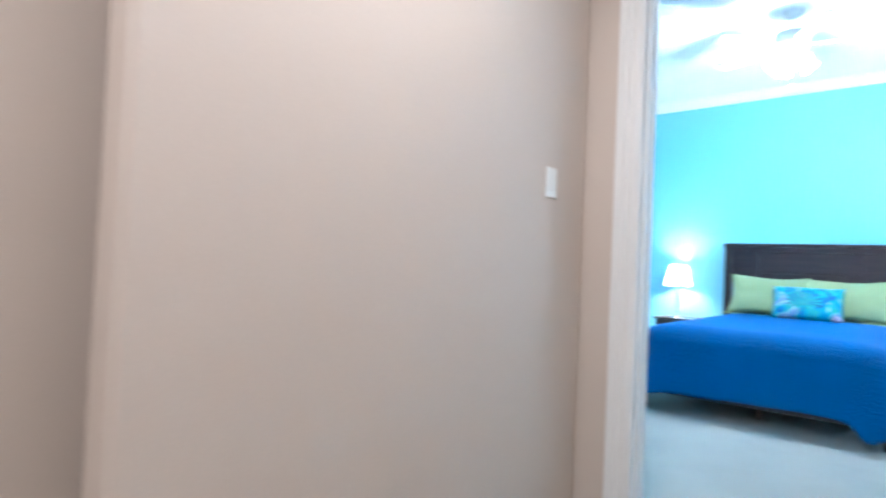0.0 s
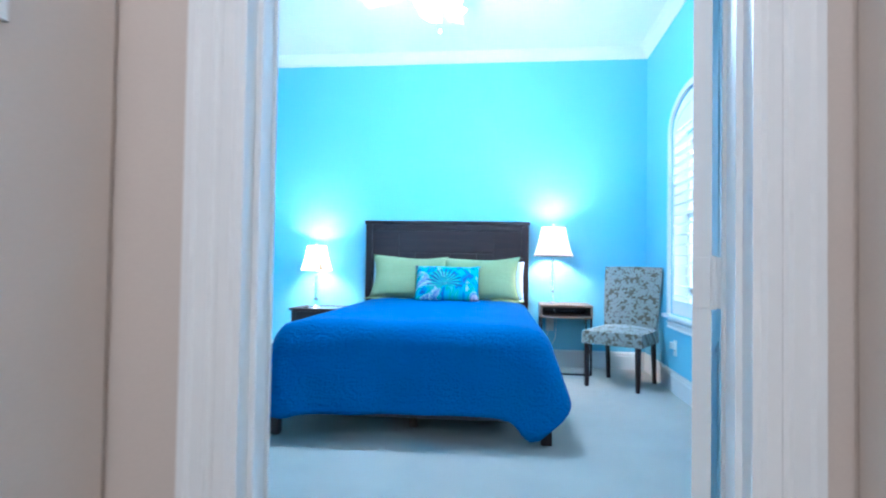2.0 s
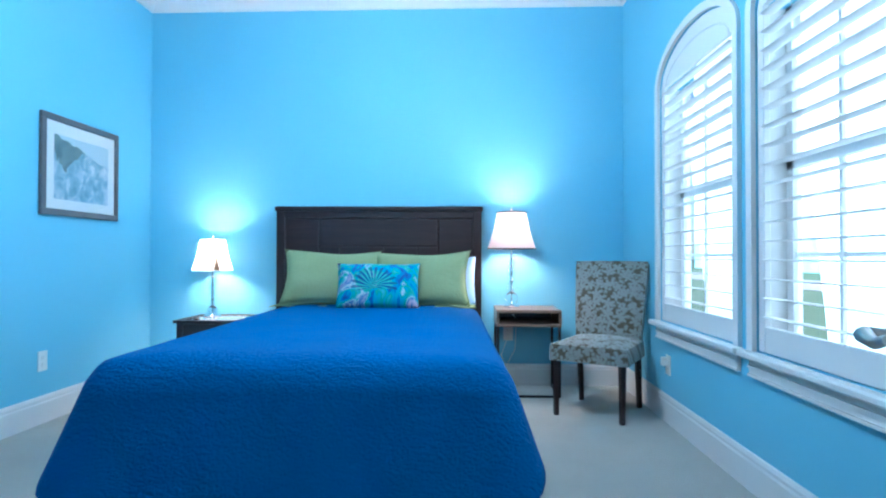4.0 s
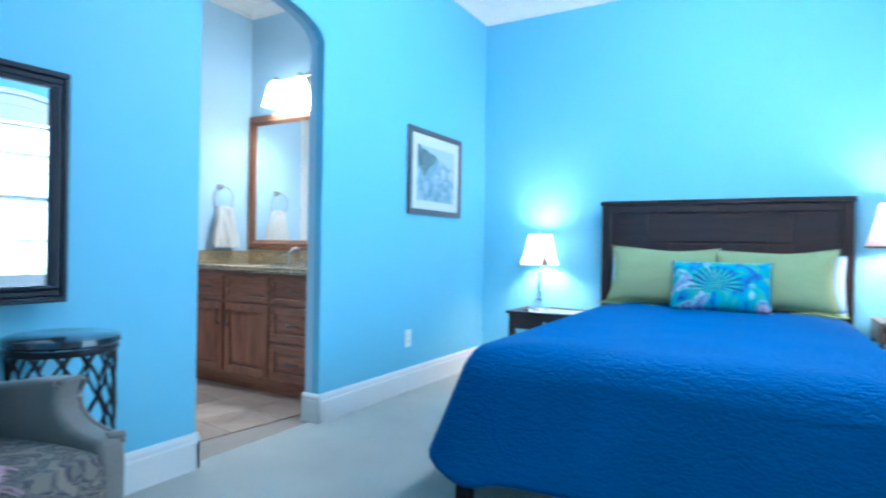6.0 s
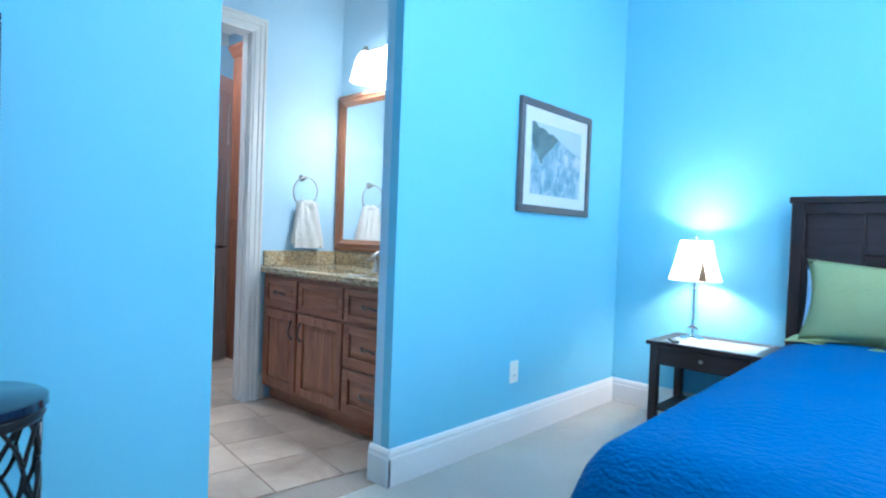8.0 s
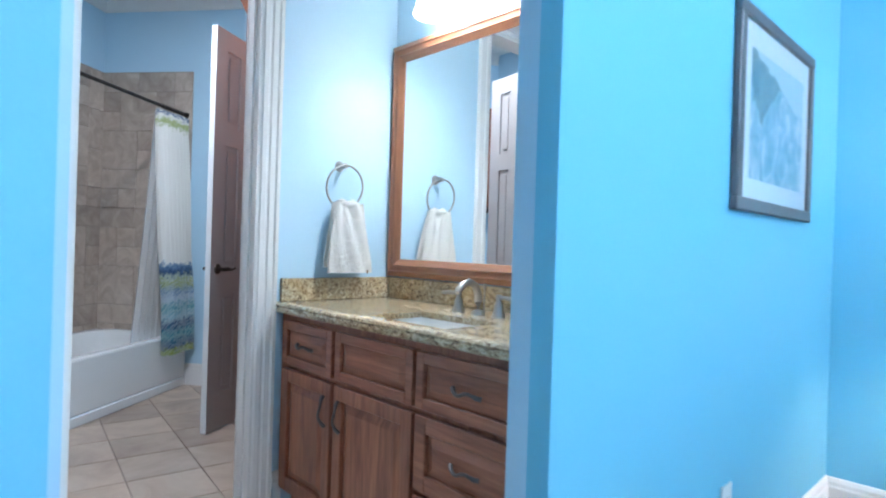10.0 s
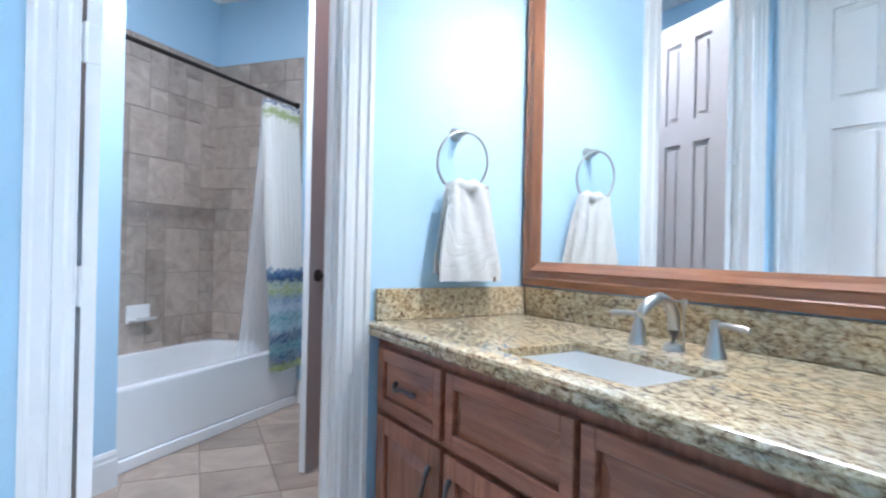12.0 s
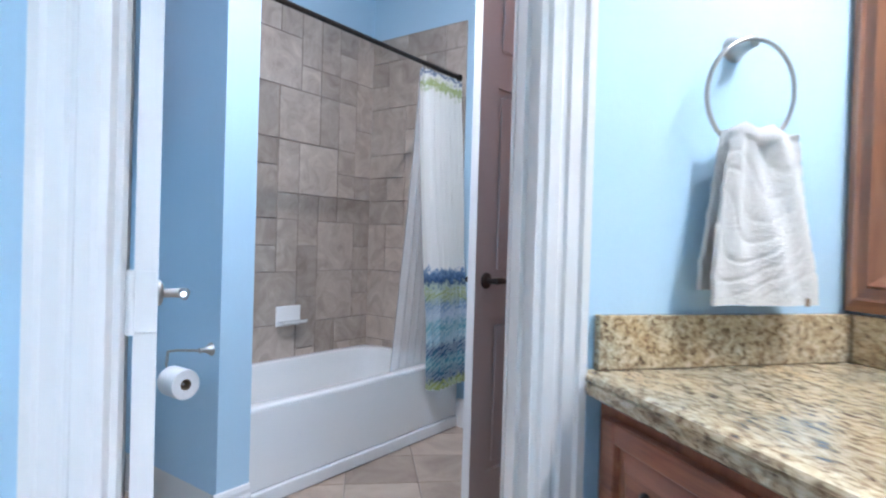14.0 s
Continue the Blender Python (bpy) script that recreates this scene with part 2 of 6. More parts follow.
def quilt(name, color, relief=1.0):
    m = material(name, color, 0.85, vary=0.08, scale=4, grain=250, spec=0.2)
    nt, b = nodes_of(m)
    vec = piece_coords(nt)
    v = nt.nodes.new("ShaderNodeTexVoronoi")
    v.voronoi_dimensions = "2D"
    v.inputs["Scale"].default_value, v.inputs["Randomness"].default_value = 4.2, 0.0
    nt.links.new(vec, v.inputs["Vector"])
    rings = math_node(nt, "SINE", math_node(nt, "MULTIPLY", v.outputs["Distance"], 34.0))
    f, _ = petals(nt, vec, 21.0, 6, 0.55, 0.15)
    fine = add_node(nt, "ShaderNodeTexNoise", Scale=70.0, Detail=3.0)
    nt.links.new(vec, fine.inputs["Vector"])
    h = math_node(nt, "ADD", math_node(nt, "ADD", math_node(nt, "MULTIPLY", rings, 0.07), math_node(nt, "MULTIPLY", f, 0.8)), fine.outputs["Fac"])
    bp = add_node(nt, "ShaderNodeBump", Strength=relief, Distance=0.012)
    nt.links.new(h, bp.inputs["Height"])
    nt.links.new(bp.outputs["Normal"], b.inputs["Normal"])
    return m


def print_cloth(name, stops, scale, distortion, rough=0.85, detail=3.0):
    m = bpy.data.materials.new(name)
    m.use_nodes = True
    nt, b = nodes_of(m)
    vec = piece_coords(nt)
    n = add_node(nt, "ShaderNodeTexNoise", Scale=scale, Detail=detail, Distortion=distortion)
    nt.links.new(vec, n.inputs["Vector"])
    rp = ramp_node(nt, stops)
    nt.links.new(n.outputs["Fac"], rp.inputs["Fac"])
    nt.links.new(rp.outputs["Color"], b.inputs["Base Color"])
    b.inputs["Roughness"].default_value = rough
    w = add_node(nt, "ShaderNodeTexNoise", Scale=300.0, Detail=2.0)
    nt.links.new(vec, w.inputs["Vector"])
    bp = add_node(nt, "ShaderNodeBump", Strength=0.2, Distance=0.004)
    nt.links.new(w.outputs["Fac"], bp.inputs["Height"])
    nt.links.new(bp.outputs["Normal"], b.inputs["Normal"])
    return m


def granite(name):
    m = bpy.data.materials.new(name)
    m.use_nodes = True
    nt, b = nodes_of(m)
    co = nt.nodes.new("ShaderNodeTexCoord")
    mp = nt.nodes.new("ShaderNodeMapping")
    mp.inputs["Scale"].default_value, mp.inputs["Rotation"].default_value = (0.55, 1.0, 1.0), (0, 0, 0.5)
    nt.links.new(co.outputs["Object"], mp.inputs["Vector"])
    n1 = add_node(nt, "ShaderNodeTexNoise", Scale=78.0, Detail=6.0, Roughness=0.72, Distortion=0.6)
    n2 = add_node(nt, "ShaderNodeTexNoise", Scale=7.0, Detail=3.0, Distortion=0.5)
    n3 = add_node(nt, "ShaderNodeTexNoise", Scale=150.0, Detail=3.0)
    for n in (n1, n2, n3):
        nt.links.new(mp.outputs["Vector"], n.inputs["Vector"])
    base = ramp_node(nt, [(0.33, (0.06, 0.05, 0.042)), (0.42, (0.27, 0.205, 0.135)), (0.50, (0.47, 0.41, 0.285)), (0.58, (0.60, 0.55, 0.43)), (0.7, (0.68, 0.65, 0.56))])
    nt.links.new(n1.outputs["Fac"], base.inputs["Fac"])
    tint = ramp_node(nt, [(0.38, (0.84, 0.81, 0.74)), (0.5, (1.02, 0.94, 0.80)), (0.68, (1.07, 0.89, 0.64))])
    nt.links.new(n2.outputs["Fac"], tint.inputs["Fac"])
    mx = nt.nodes.new("ShaderNodeMix")
    mx.data_type, mx.blend_type = "RGBA", "MULTIPLY"
    mx.inputs["Factor"].default_value = 0.9
    nt.links.new(base.outputs["Color"], mx.inputs["A"])
    nt.links.new(tint.outputs["Color"], mx.inputs["B"])
    spots = ramp_node(nt, [(0.36, (0.08, 0.07, 0.07)), (0.42, (1, 1, 1))])
    nt.links.new(n3.outputs["Fac"], spots.inputs["Fac"])
    m2 = nt.nodes.new("ShaderNodeMix")
    m2.data_type, m2.blend_type = "RGBA", "MULTIPLY"
    m2.inputs["Factor"].default_value = 0.5
    nt.links.new(mx.outputs["Result"], m2.inputs["A"])
    nt.links.new(spots.outputs["Color"], m2.inputs["B"])
    nt.links.new(m2.outputs["Result"], b.inputs["Base Color"])
    b.inputs["Roughness"].default_value = 0.16
    b.inputs["Coat Weight"].default_value = 0.3
    return m


def curtain_cloth(name):
    """White cloth with a leafy band at the top and printed blue and green bands towards the hem."""
    m = bpy.data.materials.new(name)
    m.use_nodes = True
    nt, b = nodes_of(m)
    co = nt.nodes.new("ShaderNodeTexCoord")
    sp = nt.nodes.new("ShaderNodeSeparateXYZ")
    nt.links.new(co.outputs["Object"], sp.inputs[0])
    n = add_node(nt, "ShaderNodeTexNoise", Scale=38.0, Detail=3.0)
    nt.links.new(co.outputs["Object"], n.inputs["Vector"])
    f, _ = petals(nt, piece_coords(nt), 26.0, 4, 0.7, 0.3)
    wob = math_node(nt, "MULTIPLY", math_node(nt, "SUBTRACT", n.outputs["Fac"], 0.5), 0.12)
    z = math_node(nt, "DIVIDE", math_node(nt, "ADD", sp.outputs["Z"], wob), 2.2)
    white, green, blue, teal, navy = (0.74, 0.73, 0.68), (0.30, 0.36, 0.10), (0.16, 0.26, 0.42), (0.11, 0.30, 0.36), (0.025, 0.07, 0.17)
    rp = ramp_node(nt, [(0.0, green), (0.145, green), (0.16, navy), (0.20, teal), (0.235, navy), (0.26, (0.34, 0.50, 0.56)), (0.29, teal), (0.325, (0.42, 0.50, 0.58)), (0.345, blue), (0.375, green), (0.395, (0.40, 0.48, 0.40)), (0.41, navy), (0.435, blue), (0.445, white), (0.90, white), (0.92, green), (0.94, white), (0.955, navy), (0.965, white), (1.0, white)])
    nt.links.new(z, rp.inputs["Fac"])
    low = math_node(nt, "LESS_THAN", sp.outputs["Z"], 0.85)
    fac = math_node(nt, "MULTIPLY", math_node(nt, "MULTIPLY", f, low), 0.32)
    mx = nt.nodes.new("ShaderNodeMix")
    mx.data_type = "RGBA"
    nt.links.new(fac, mx.inputs["Factor"])
    nt.links.new(rp.outputs["Color"], mx.inputs["A"])
    mx.inputs["B"].default_value = (0.62, 0.68, 0.66, 1)
    nt.links.new(mx.outputs["Result"], b.inputs["Base Color"])
    b.inputs["Roughness"].default_value = 0.8
    return m


def clear_glass(name, tint=(1, 1, 1), rough=0.0, ior=1.45):
    m = bpy.data.materials.new(name)
    m.use_nodes = True
    _, b = nodes_of(m)
    b.inputs["Base Color"].default_value = (*tint, 1)
    b.inputs["Transmission Weight"].default_value = 1.0
    b.inputs["Roughness"].default_value = rough
    b.inputs["IOR"].default_value = ior
    return m


def thin_cloth(name, color, alpha):
    m = material(name, color, 0.5)
    _, b = nodes_of(m)
    b.inputs["Alpha"].default_value = alpha
    return m


def shade_cloth(name, color, through_share, own):
    """Thin cloth that lets its lamp's light through."""
    m = material(name, color, 0.9, vary=0.04, scale=20, grain=200)
    nt, b = nodes_of(m)
    b.inputs["Emission Color"].default_value = (1.0, 0.88, 0.74, 1)
    b.inputs["Emission Strength"].default_value = own
    tr = nt.nodes.new("ShaderNodeBsdfTranslucent")
    tr.inputs["Color"].default_value = (*color, 1)
    mx = nt.nodes.new("ShaderNodeMixShader")
    mx.inputs["Fac"].default_value = through_share
    nt.links.new(b.outputs[0], mx.inputs[1])
    nt.links.new(tr.outputs[0], mx.inputs[2])
    nt.links.new(mx.outputs[0], nt.nodes["Material Output"].inputs["Surface"])
    return m


M_GRANITE = granite("gold and brown granite")
M_SPREAD = quilt("royal blue quilted cotton", (0.008, 0.098, 0.29))
M_GREEN = quilt("sage green quilted cotton", (0.27, 0.33, 0.17), 0.22)
M_PALEBLUE = material("pale blue cotton", (0.36, 0.52, 0.72), 0.85, vary=0.05, bump=0.2, bump_scale=200)
M_MATTRESS = material("white mattress cloth", (0.75, 0.75, 0.73), 0.9, vary=0.05)
M_SEASCAPE = print_cloth("blue and teal printed cotton", [(0.32, (0.008, 0.03, 0.17)), (0.40, (0.015, 0.12, 0.34)), (0.455, (0.02, 0.30, 0.44)), (0.50, (0.04, 0.30, 0.20)), (0.54, (0.07, 0.34, 0.40)), (0.57, (0.42, 0.46, 0.50)), (0.60, (0.02, 0.16, 0.34)), (0.68, (0.48, 0.36, 0.46))], 6.5, 1.4, detail=6.0)
nt, b = nodes_of(M_SEASCAPE)
sp = nt.nodes.new("ShaderNodeSeparateXYZ")
nt.links.new(piece_coords(nt), sp.inputs[0])
fx, fz = math_node(nt, "SUBTRACT", sp.outputs["X"], -0.02), math_node(nt, "SUBTRACT", sp.outputs["Y"], 0.08)
ray = math_node(nt, "SINE", math_node(nt, "MULTIPLY", math_node(nt, "ARCTAN2", fz, fx), 24.0))
reach = math_node(nt, "SQRT", math_node(nt, "ADD", math_node(nt, "MULTIPLY", fx, fx), math_node(nt, "MULTIPLY", fz, fz)))
fan_mask = math_node(nt, "MULTIPLY", math_node(nt, "LESS_THAN", math_node(nt, "ADD", reach, math_node(nt, "MULTIPLY", ray, 0.02)), 0.15), math_node(nt, "GREATER_THAN", fz, -0.02))
leaf = ramp_node(nt, [(0.2, (0.005, 0.03, 0.14)), (0.5, (0.01, 0.20, 0.22)), (0.9, (0.10, 0.42, 0.30))])
nt.links.new(math_node(nt, "ADD", math_node(nt, "MULTIPLY", ray, 0.4), 0.5), leaf.inputs["Fac"])
mx = nt.nodes.new("ShaderNodeMix")
mx.data_type = "RGBA"
nt.links.new(math_node(nt, "MULTIPLY", fan_mask, 0.75), mx.inputs["Factor"])
nt.links.new(b.inputs["Base Color"].links[0].from_socket, mx.inputs["A"])
nt.links.new(leaf.outputs["Color"], mx.inputs["B"])
nt.links.new(mx.outputs["Result"], b.inputs["Base Color"])
M_FLORAL = floral("floral upholstery", (0.095, 0.080, 0.050), (0.24, 0.255, 0.235))
M_VELVET = material("grey taupe velvet", (0.17, 0.15, 0.13), 0.7, vary=0.18, scale=5, grain=90, bump=0.15, bump_scale=120, sheen=0.6)
M_PAISLEY = print_cloth("scrolling print cloth", [(0.40, (0.20, 0.17, 0.14)), (0.44, (0.03, 0.035, 0.06)), (0.48, (0.22, 0.19, 0.15)), (0.53, (0.04, 0.04, 0.06)), (0.58, (0.24, 0.2, 0.16))], 6.0, 3.0)
M_LINEN = print_cloth("ivory linen with script", [(0.30, (0.62, 0.62, 0.60)), (0.6, (0.74, 0.73, 0.70))], 9.0, 1.0)
M_BIRCHBLUE = material("blue painted motif", (0.07, 0.12, 0.22), 0.85, vary=0.4, scale=20)
M_LEAF = material("olive painted leaf", (0.32, 0.38, 0.16), 0.85, vary=0.2, scale=20)
M_THROW = material("dusty pink knitted wool", (0.42, 0.24, 0.27), 0.95, vary=0.15, scale=12, grain=150, bump=0.6, bump_scale=220, sheen=0.5)
M_TERRY = material("cream terry cloth", (0.83, 0.81, 0.76), 0.95, vary=0.08, scale=10, grain=300, bump=0.9, bump_scale=380, sheen=0.4)
M_CURTAIN = curtain_cloth("printed curtain cloth")
M_LINER = thin_cloth("clear curtain liner", (0.75, 0.78, 0.8), 0.35)
M_GLASS = clear_glass("clear glass")
M_CRYSTAL = clear_glass("crystal", (0.97, 0.99, 1.0), 0.0, 1.25)
M_SHADE = shade_cloth("lit ivory lampshade", (0.92, 0.88, 0.82), 0.55, 0.3)
M_SHADE2 = shade_cloth("lit pleated lampshade", (0.70, 0.52, 0.47), 0.075, 0.01)
M_BULBGLASS = glow("lit frosted glass", (1.0, 0.90, 0.76), 9.0)
M_FANGLASS = glow("bright frosted fan glass", (0.95, 0.97, 1.0), 26.0)
M_PAPER = material("white paper", (0.82, 0.82, 0.80), 0.9, vary=0.03, bump=0.1)
M_KRAFT = material("brown card", (0.25, 0.16, 0.09), 0.9, vary=0.1)
M_SHELL = material("gathered shade braid", (0.05, 0.035, 0.03), 0.7)
M_REDWOOD = wood("reclaimed brown wood", (0.10, 0.055, 0.035), (0.26, 0.16, 0.105), 0.45, "X")
M_FRAMEGREY = material("dark grey frame", (0.10, 0.095, 0.10), 0.4, vary=0.15, scale=10)
M_BLACKFRAME = material("black lacquer frame", (0.008, 0.011, 0.022), 0.34, vary=0.06, spec=0.3)
M_GLOSSBLACK = material("glossy black lacquer", (0.008, 0.011, 0.022), 0.12, vary=0.06, spec=0.7, coat=0.6)
M_MAT = material("white mount board", (0.80, 0.80, 0.78), 0.8, vary=0.02)
M_CANVAS = print_cloth("pale abstract canvas", [(0.32, (0.42, 0.46, 0.55)), (0.5, (0.66, 0.68, 0.72)), (0.66, (0.80, 0.80, 0.80))], 2.2, 0.8)
M_EXTERIOR = material("white exterior sash", (0.8, 0.8, 0.8), 0.4)
# ---- building tools ----
def box(bm, x0, x1, y0, y1, z0, z1, bevel=0.0, seg=1):
    vs = [bm.verts.new((x, y, z)) for x in (x0, x1) for y in (y0, y1) for z in (z0, z1)]
    fs = [bm.faces.new([vs[i] for i in f]) for f in ((0, 1, 3, 2), (4, 6, 7, 5), (0, 4, 5, 1), (2, 3, 7, 6), (0, 2, 6, 4), (1, 5, 7, 3))]
    if bevel:
        es = list({e for f in fs for e in f.edges})
        bmesh.ops.bevel(bm, geom=es, offset=bevel, segments=seg, affect="EDGES", profile=0.5)
    return bm


def boxes(*dims, bevel=0.0):
    bm = bmesh.new()
    for d in dims:
        box(bm, *d, bevel=bevel)
    return bm


def lathe(profile, seg=24, bm=None, at=(0, 0, 0)):
    """Turns (radius, z) pairs about the z axis."""
    bm = bm or bmesh.new()
    rings = []
    for r, z in profile:
        if r < 1e-5:
            rings.append([bm.verts.new((at[0], at[1], at[2] + z))])
        else:
            rings.append([bm.verts.new((at[0] + r * math.cos(a), at[1] + r * math.sin(a), at[2] + z)) for a in (2 * math.pi * k / seg for k in range(seg))])
    for a, b in zip(rings, rings[1:]):
        for k in range(seg):
            l = (k + 1) % seg
            if len(a) == 1 and len(b) == 1:
                continue
            if len(a) == 1:
                bm.faces.new((a[0], b[k], b[l]))
            elif len(b) == 1:
                bm.faces.new((a[k], b[0], a[l]))
            else:
                bm.faces.new((a[k], b[k], b[l], a[l]))
    return bm


def tube(points, radius, seg=8, bm=None, closed=False):
    """A round bar along the points; radius may be one number or one a point."""
    bm = bm or bmesh.new()
    pts = [Vector(p) for p in points]
    n = len(pts)
    rings = []
    for i, p in enumerate(pts):
        a = pts[i - 1] if (i or closed) else p
        b = pts[(i + 1) % n] if (i < n - 1 or closed) else p
        q = (b - a).to_track_quat("Z", "Y").to_matrix()
        r = radius[i] if isinstance(radius, (list, tuple)) else radius
        rings.append([bm.verts.new(p + q @ Vector((r * math.cos(t), r * math.sin(t), 0))) for t in (2 * math.pi * k / seg for k in range(seg))])
    pairs = list(zip(rings, rings[1:])) + ([(rings[-1], rings[0])] if closed else [])
    for a, b in pairs:
        for k in range(seg):
            l = (k + 1) % seg
            bm.faces.new((a[k], a[l], b[l], b[k]))
    if not closed:
        bm.faces.new(rings[0][::-1])
        bm.faces.new(rings[-1])
    return bm


def prism(outline, depth, axis="y", at=0.0, bm=None):
    """Extrudes a closed outline of (a, b) pairs along an axis: (x, z) along y, (y, z) along x, (x, y) along z."""
    bm = bm or bmesh.new()
    put = {"y": lambda a, b, d: (a, d, b), "x": lambda a, b, d: (d, a, b), "z": lambda a, b, d: (a, b, d)}[axis]
    lo = [bm.verts.new(put(a, b, at)) for a, b in outline]
    hi = [bm.verts.new(put(a, b, at + depth)) for a, b in outline]
    bm.faces.new(lo)
    bm.faces.new(hi[::-1])
    for i in range(len(lo)):
        j = (i + 1) % len(lo)
        bm.faces.new((lo[i], hi[i], hi[j], lo[j]))
    return bm


def sheet(fn, nu, nv, thick=0.0, bm=None):
    """A grid of points fn(u, v) with u and v from 0 to 1; thick: a second side below it."""
    bm = bm or bmesh.new()
    g = [[bm.verts.new(fn(i / nu, j / nv)) for j in range(nv + 1)] for i in range(nu + 1)]
    fs = [bm.faces.new((g[i][j], g[i + 1][j], g[i + 1][j + 1], g[i][j + 1])) for i in range(nu) for j in range(nv)]
    if thick:
        bmesh.ops.recalc_face_normals(bm, faces=fs)
        bmesh.ops.solidify(bm, geom=fs, thickness=thick)
    return bm


def mesh_object(name, bm, material, smooth=None):
    bmesh.ops.recalc_face_normals(bm, faces=bm.faces[:])
    me = bpy.data.meshes.new(name)
    bm.to_mesh(me)
    bm.free()
    me.materials.append(material)
    if smooth is not None:
        me.polygons.foreach_set("use_smooth", [True] * len(me.polygons))
        me.set_sharp_from_angle(angle=radians(smooth))
    return new(name, me)


def part(name, bm, material, parent, label="", smooth=None):
    ob = mesh_object(name, bm, material, smooth)
    ob.parent = parent
    return tagged(ob, label)


def thing(name, m, label, category, group="", kind=""):
    ob = new(name)
    ob.empty_display_size = 0.1
    ob.matrix_world = m
    return tagged(ob, label, category, group, kind)


def setting(name, bm, material, label="", smooth=None):
    return tagged(mesh_object(name, bm, material, smooth), label, kind="structure")


def at(x, y, z=0.0, turn=0.0):
    return pose(x, y, z, 0, 0, turn)
# ---- the shell of the rooms ----
XW, XE, YS, YN, ZC = -2.52, 1.39, 3.71, 8.43, 3.18      # bedroom
TUB = Vector((-5.597, 5.803, 0))                            # left end of the tub's front
TUB_TURN = 128.3                                          # the tub's long axis, degrees from +x
U = Vector((math.cos(radians(TUB_TURN)), math.sin(radians(TUB_TURN)), 0))
P = Vector((-U.y, U.x, 0))                                # from the tub's front to its back
YV, XV = 7.135, -4.125                                     # vanity wall, wall with the towel ring
HXW, HXE, HY = -0.69, 0.617, 3.58                          # hall

BATH = Vector((XV, 6.51, 0))                          # front corner of the vanity top
BATH_TURN, BD = 0.0, 0.625                                # the vanity's turn and depth
BM = pose(BATH.x, BATH.y, 0, 0, 0, BATH_TURN)


def bath_xy(a, b):
    q = BM @ Vector((a, b, 0))
    return (q.x, q.y)


# floors
setting("floor_bedroom", boxes((XW - 0.06, XE, HY + 0.07, YN, -0.1, 0.0)), M_CARPET, "cream cut-pile carpet floor")
setting("floor_hall", boxes((-3.0, 2.2, -2.6, HY + 0.07, -0.1, -0.002)), M_CARPET, "cream hall carpet")
setting("floor_bathroom", boxes((-7.6, XW - 0.06, 4.4, 7.5, -0.1, -0.008)), M_GROUT, "grout bed under beige floor tiles")

# ceilings
setting("ceiling_bedroom", boxes((XW - 0.1, XE + 0.2, YS - 0.1, YN + 0.1, ZC, ZC + 0.1)), M_CEIL, "white painted bedroom ceiling")
setting("ceiling_hall", boxes((-3.0, 2.2, -2.6, YS - 0.1, 2.75, 2.85)), M_CEIL, "white hall ceiling")
setting("ceiling_bathroom", boxes((-7.6, XW - 0.1, 4.4, 7.5, 3.08, 3.18)), M_CEIL, "white bathroom ceiling")

DOOR_H = 2.42
# bedroom walls
setting("wall_north", boxes((XW - 0.12, XE + 0.2, YN, YN + 0.12, 0, ZC)), M_BLUE, "bright turquoise blue painted wall")
DX0, DX1 = -0.44, 0.466
setting("wall_south", boxes((XW - 0.12, DX0 - 0.02, HY + 0.075, YS, 0, ZC), (DX1 + 0.02, XE + 0.2, HY + 0.075, YS, 0, ZC), (DX0 - 0.02, DX1 + 0.02, HY + 0.075, YS, DOOR_H + 0.02, ZC)), M_BLUE, "turquoise blue wall round the door")

# west wall with the arched opening
AY0, AY1, SPRING, RISE = 5.44, 6.273, 2.255, 0.15
bm = bmesh.new()
box(bm, XW - 0.055, XW, YS, AY0, 0, ZC)
box(bm, XW - 0.055, XW, AY1, YN, 0, ZC)
mid, half = (AY0 + AY1) / 2, (AY1 - AY0) / 2


def arch_z(y):
    return SPRING + RISE * math.sqrt(max(0.0, 1 - ((y - mid) / half) ** 2)) ** 1.2


N_ARCH = 20
ys = [AY0 + (AY1 - AY0) * k / N_ARCH for k in range(N_ARCH + 1)]
arch_outline = [(AY0, ZC)] + [(y, arch_z(y)) for y in ys] + [(AY1, ZC)]
prism(arch_outline, 0.055, "x", XW - 0.055, bm)
setting("wall_west", bm, M_BLUE, "turquoise blue wall with an arched opening")
bm = bmesh.new()
box(bm, XW - 0.11, XW - 0.055, 5.2, AY0, 0, ZC)
box(bm, XW - 0.11, XW - 0.055, AY1, YV, 0, ZC)
prism(arch_outline, 0.055, "x", XW - 0.11, bm)
setting("wall_nook_east", bm, M_BATHBLUE, "pale blue back of the arched wall")

# east wall with two windows
WINS = [(6.48, 7.54), (5.25, 6.30)]
WZ0, WZS, WZT = 0.625, 2.13, 2.365


def window_arch(y, y0, y1):
    m, h = (y0 + y1) / 2, (y1 - y0) / 2
    return WZS + (WZT - WZS) * math.sqrt(max(0.0, 1 - ((y - m) / h) ** 2))


bm = bmesh.new()
edges = [YS, WINS[1][0], WINS[1][1], WINS[0][0], WINS[0][1], YN]
for y0, y1 in zip(edges[0::2], edges[1::2]):
    box(bm, XE, XE + 0.2, y0, y1, 0, ZC)
for y0, y1 in WINS:
    box(bm, XE, XE + 0.2, y0, y1, 0, WZ0)
    out = [(y0, ZC)] + [(y0 + (y1 - y0) * k / 24, window_arch(y0 + (y1 - y0) * k / 24, y0, y1)) for k in range(25)] + [(y1, ZC)]
    prism(out, 0.2, "x", XE, bm)
setting("wall_east", bm, M_BLUE, "turquoise blue window wall")

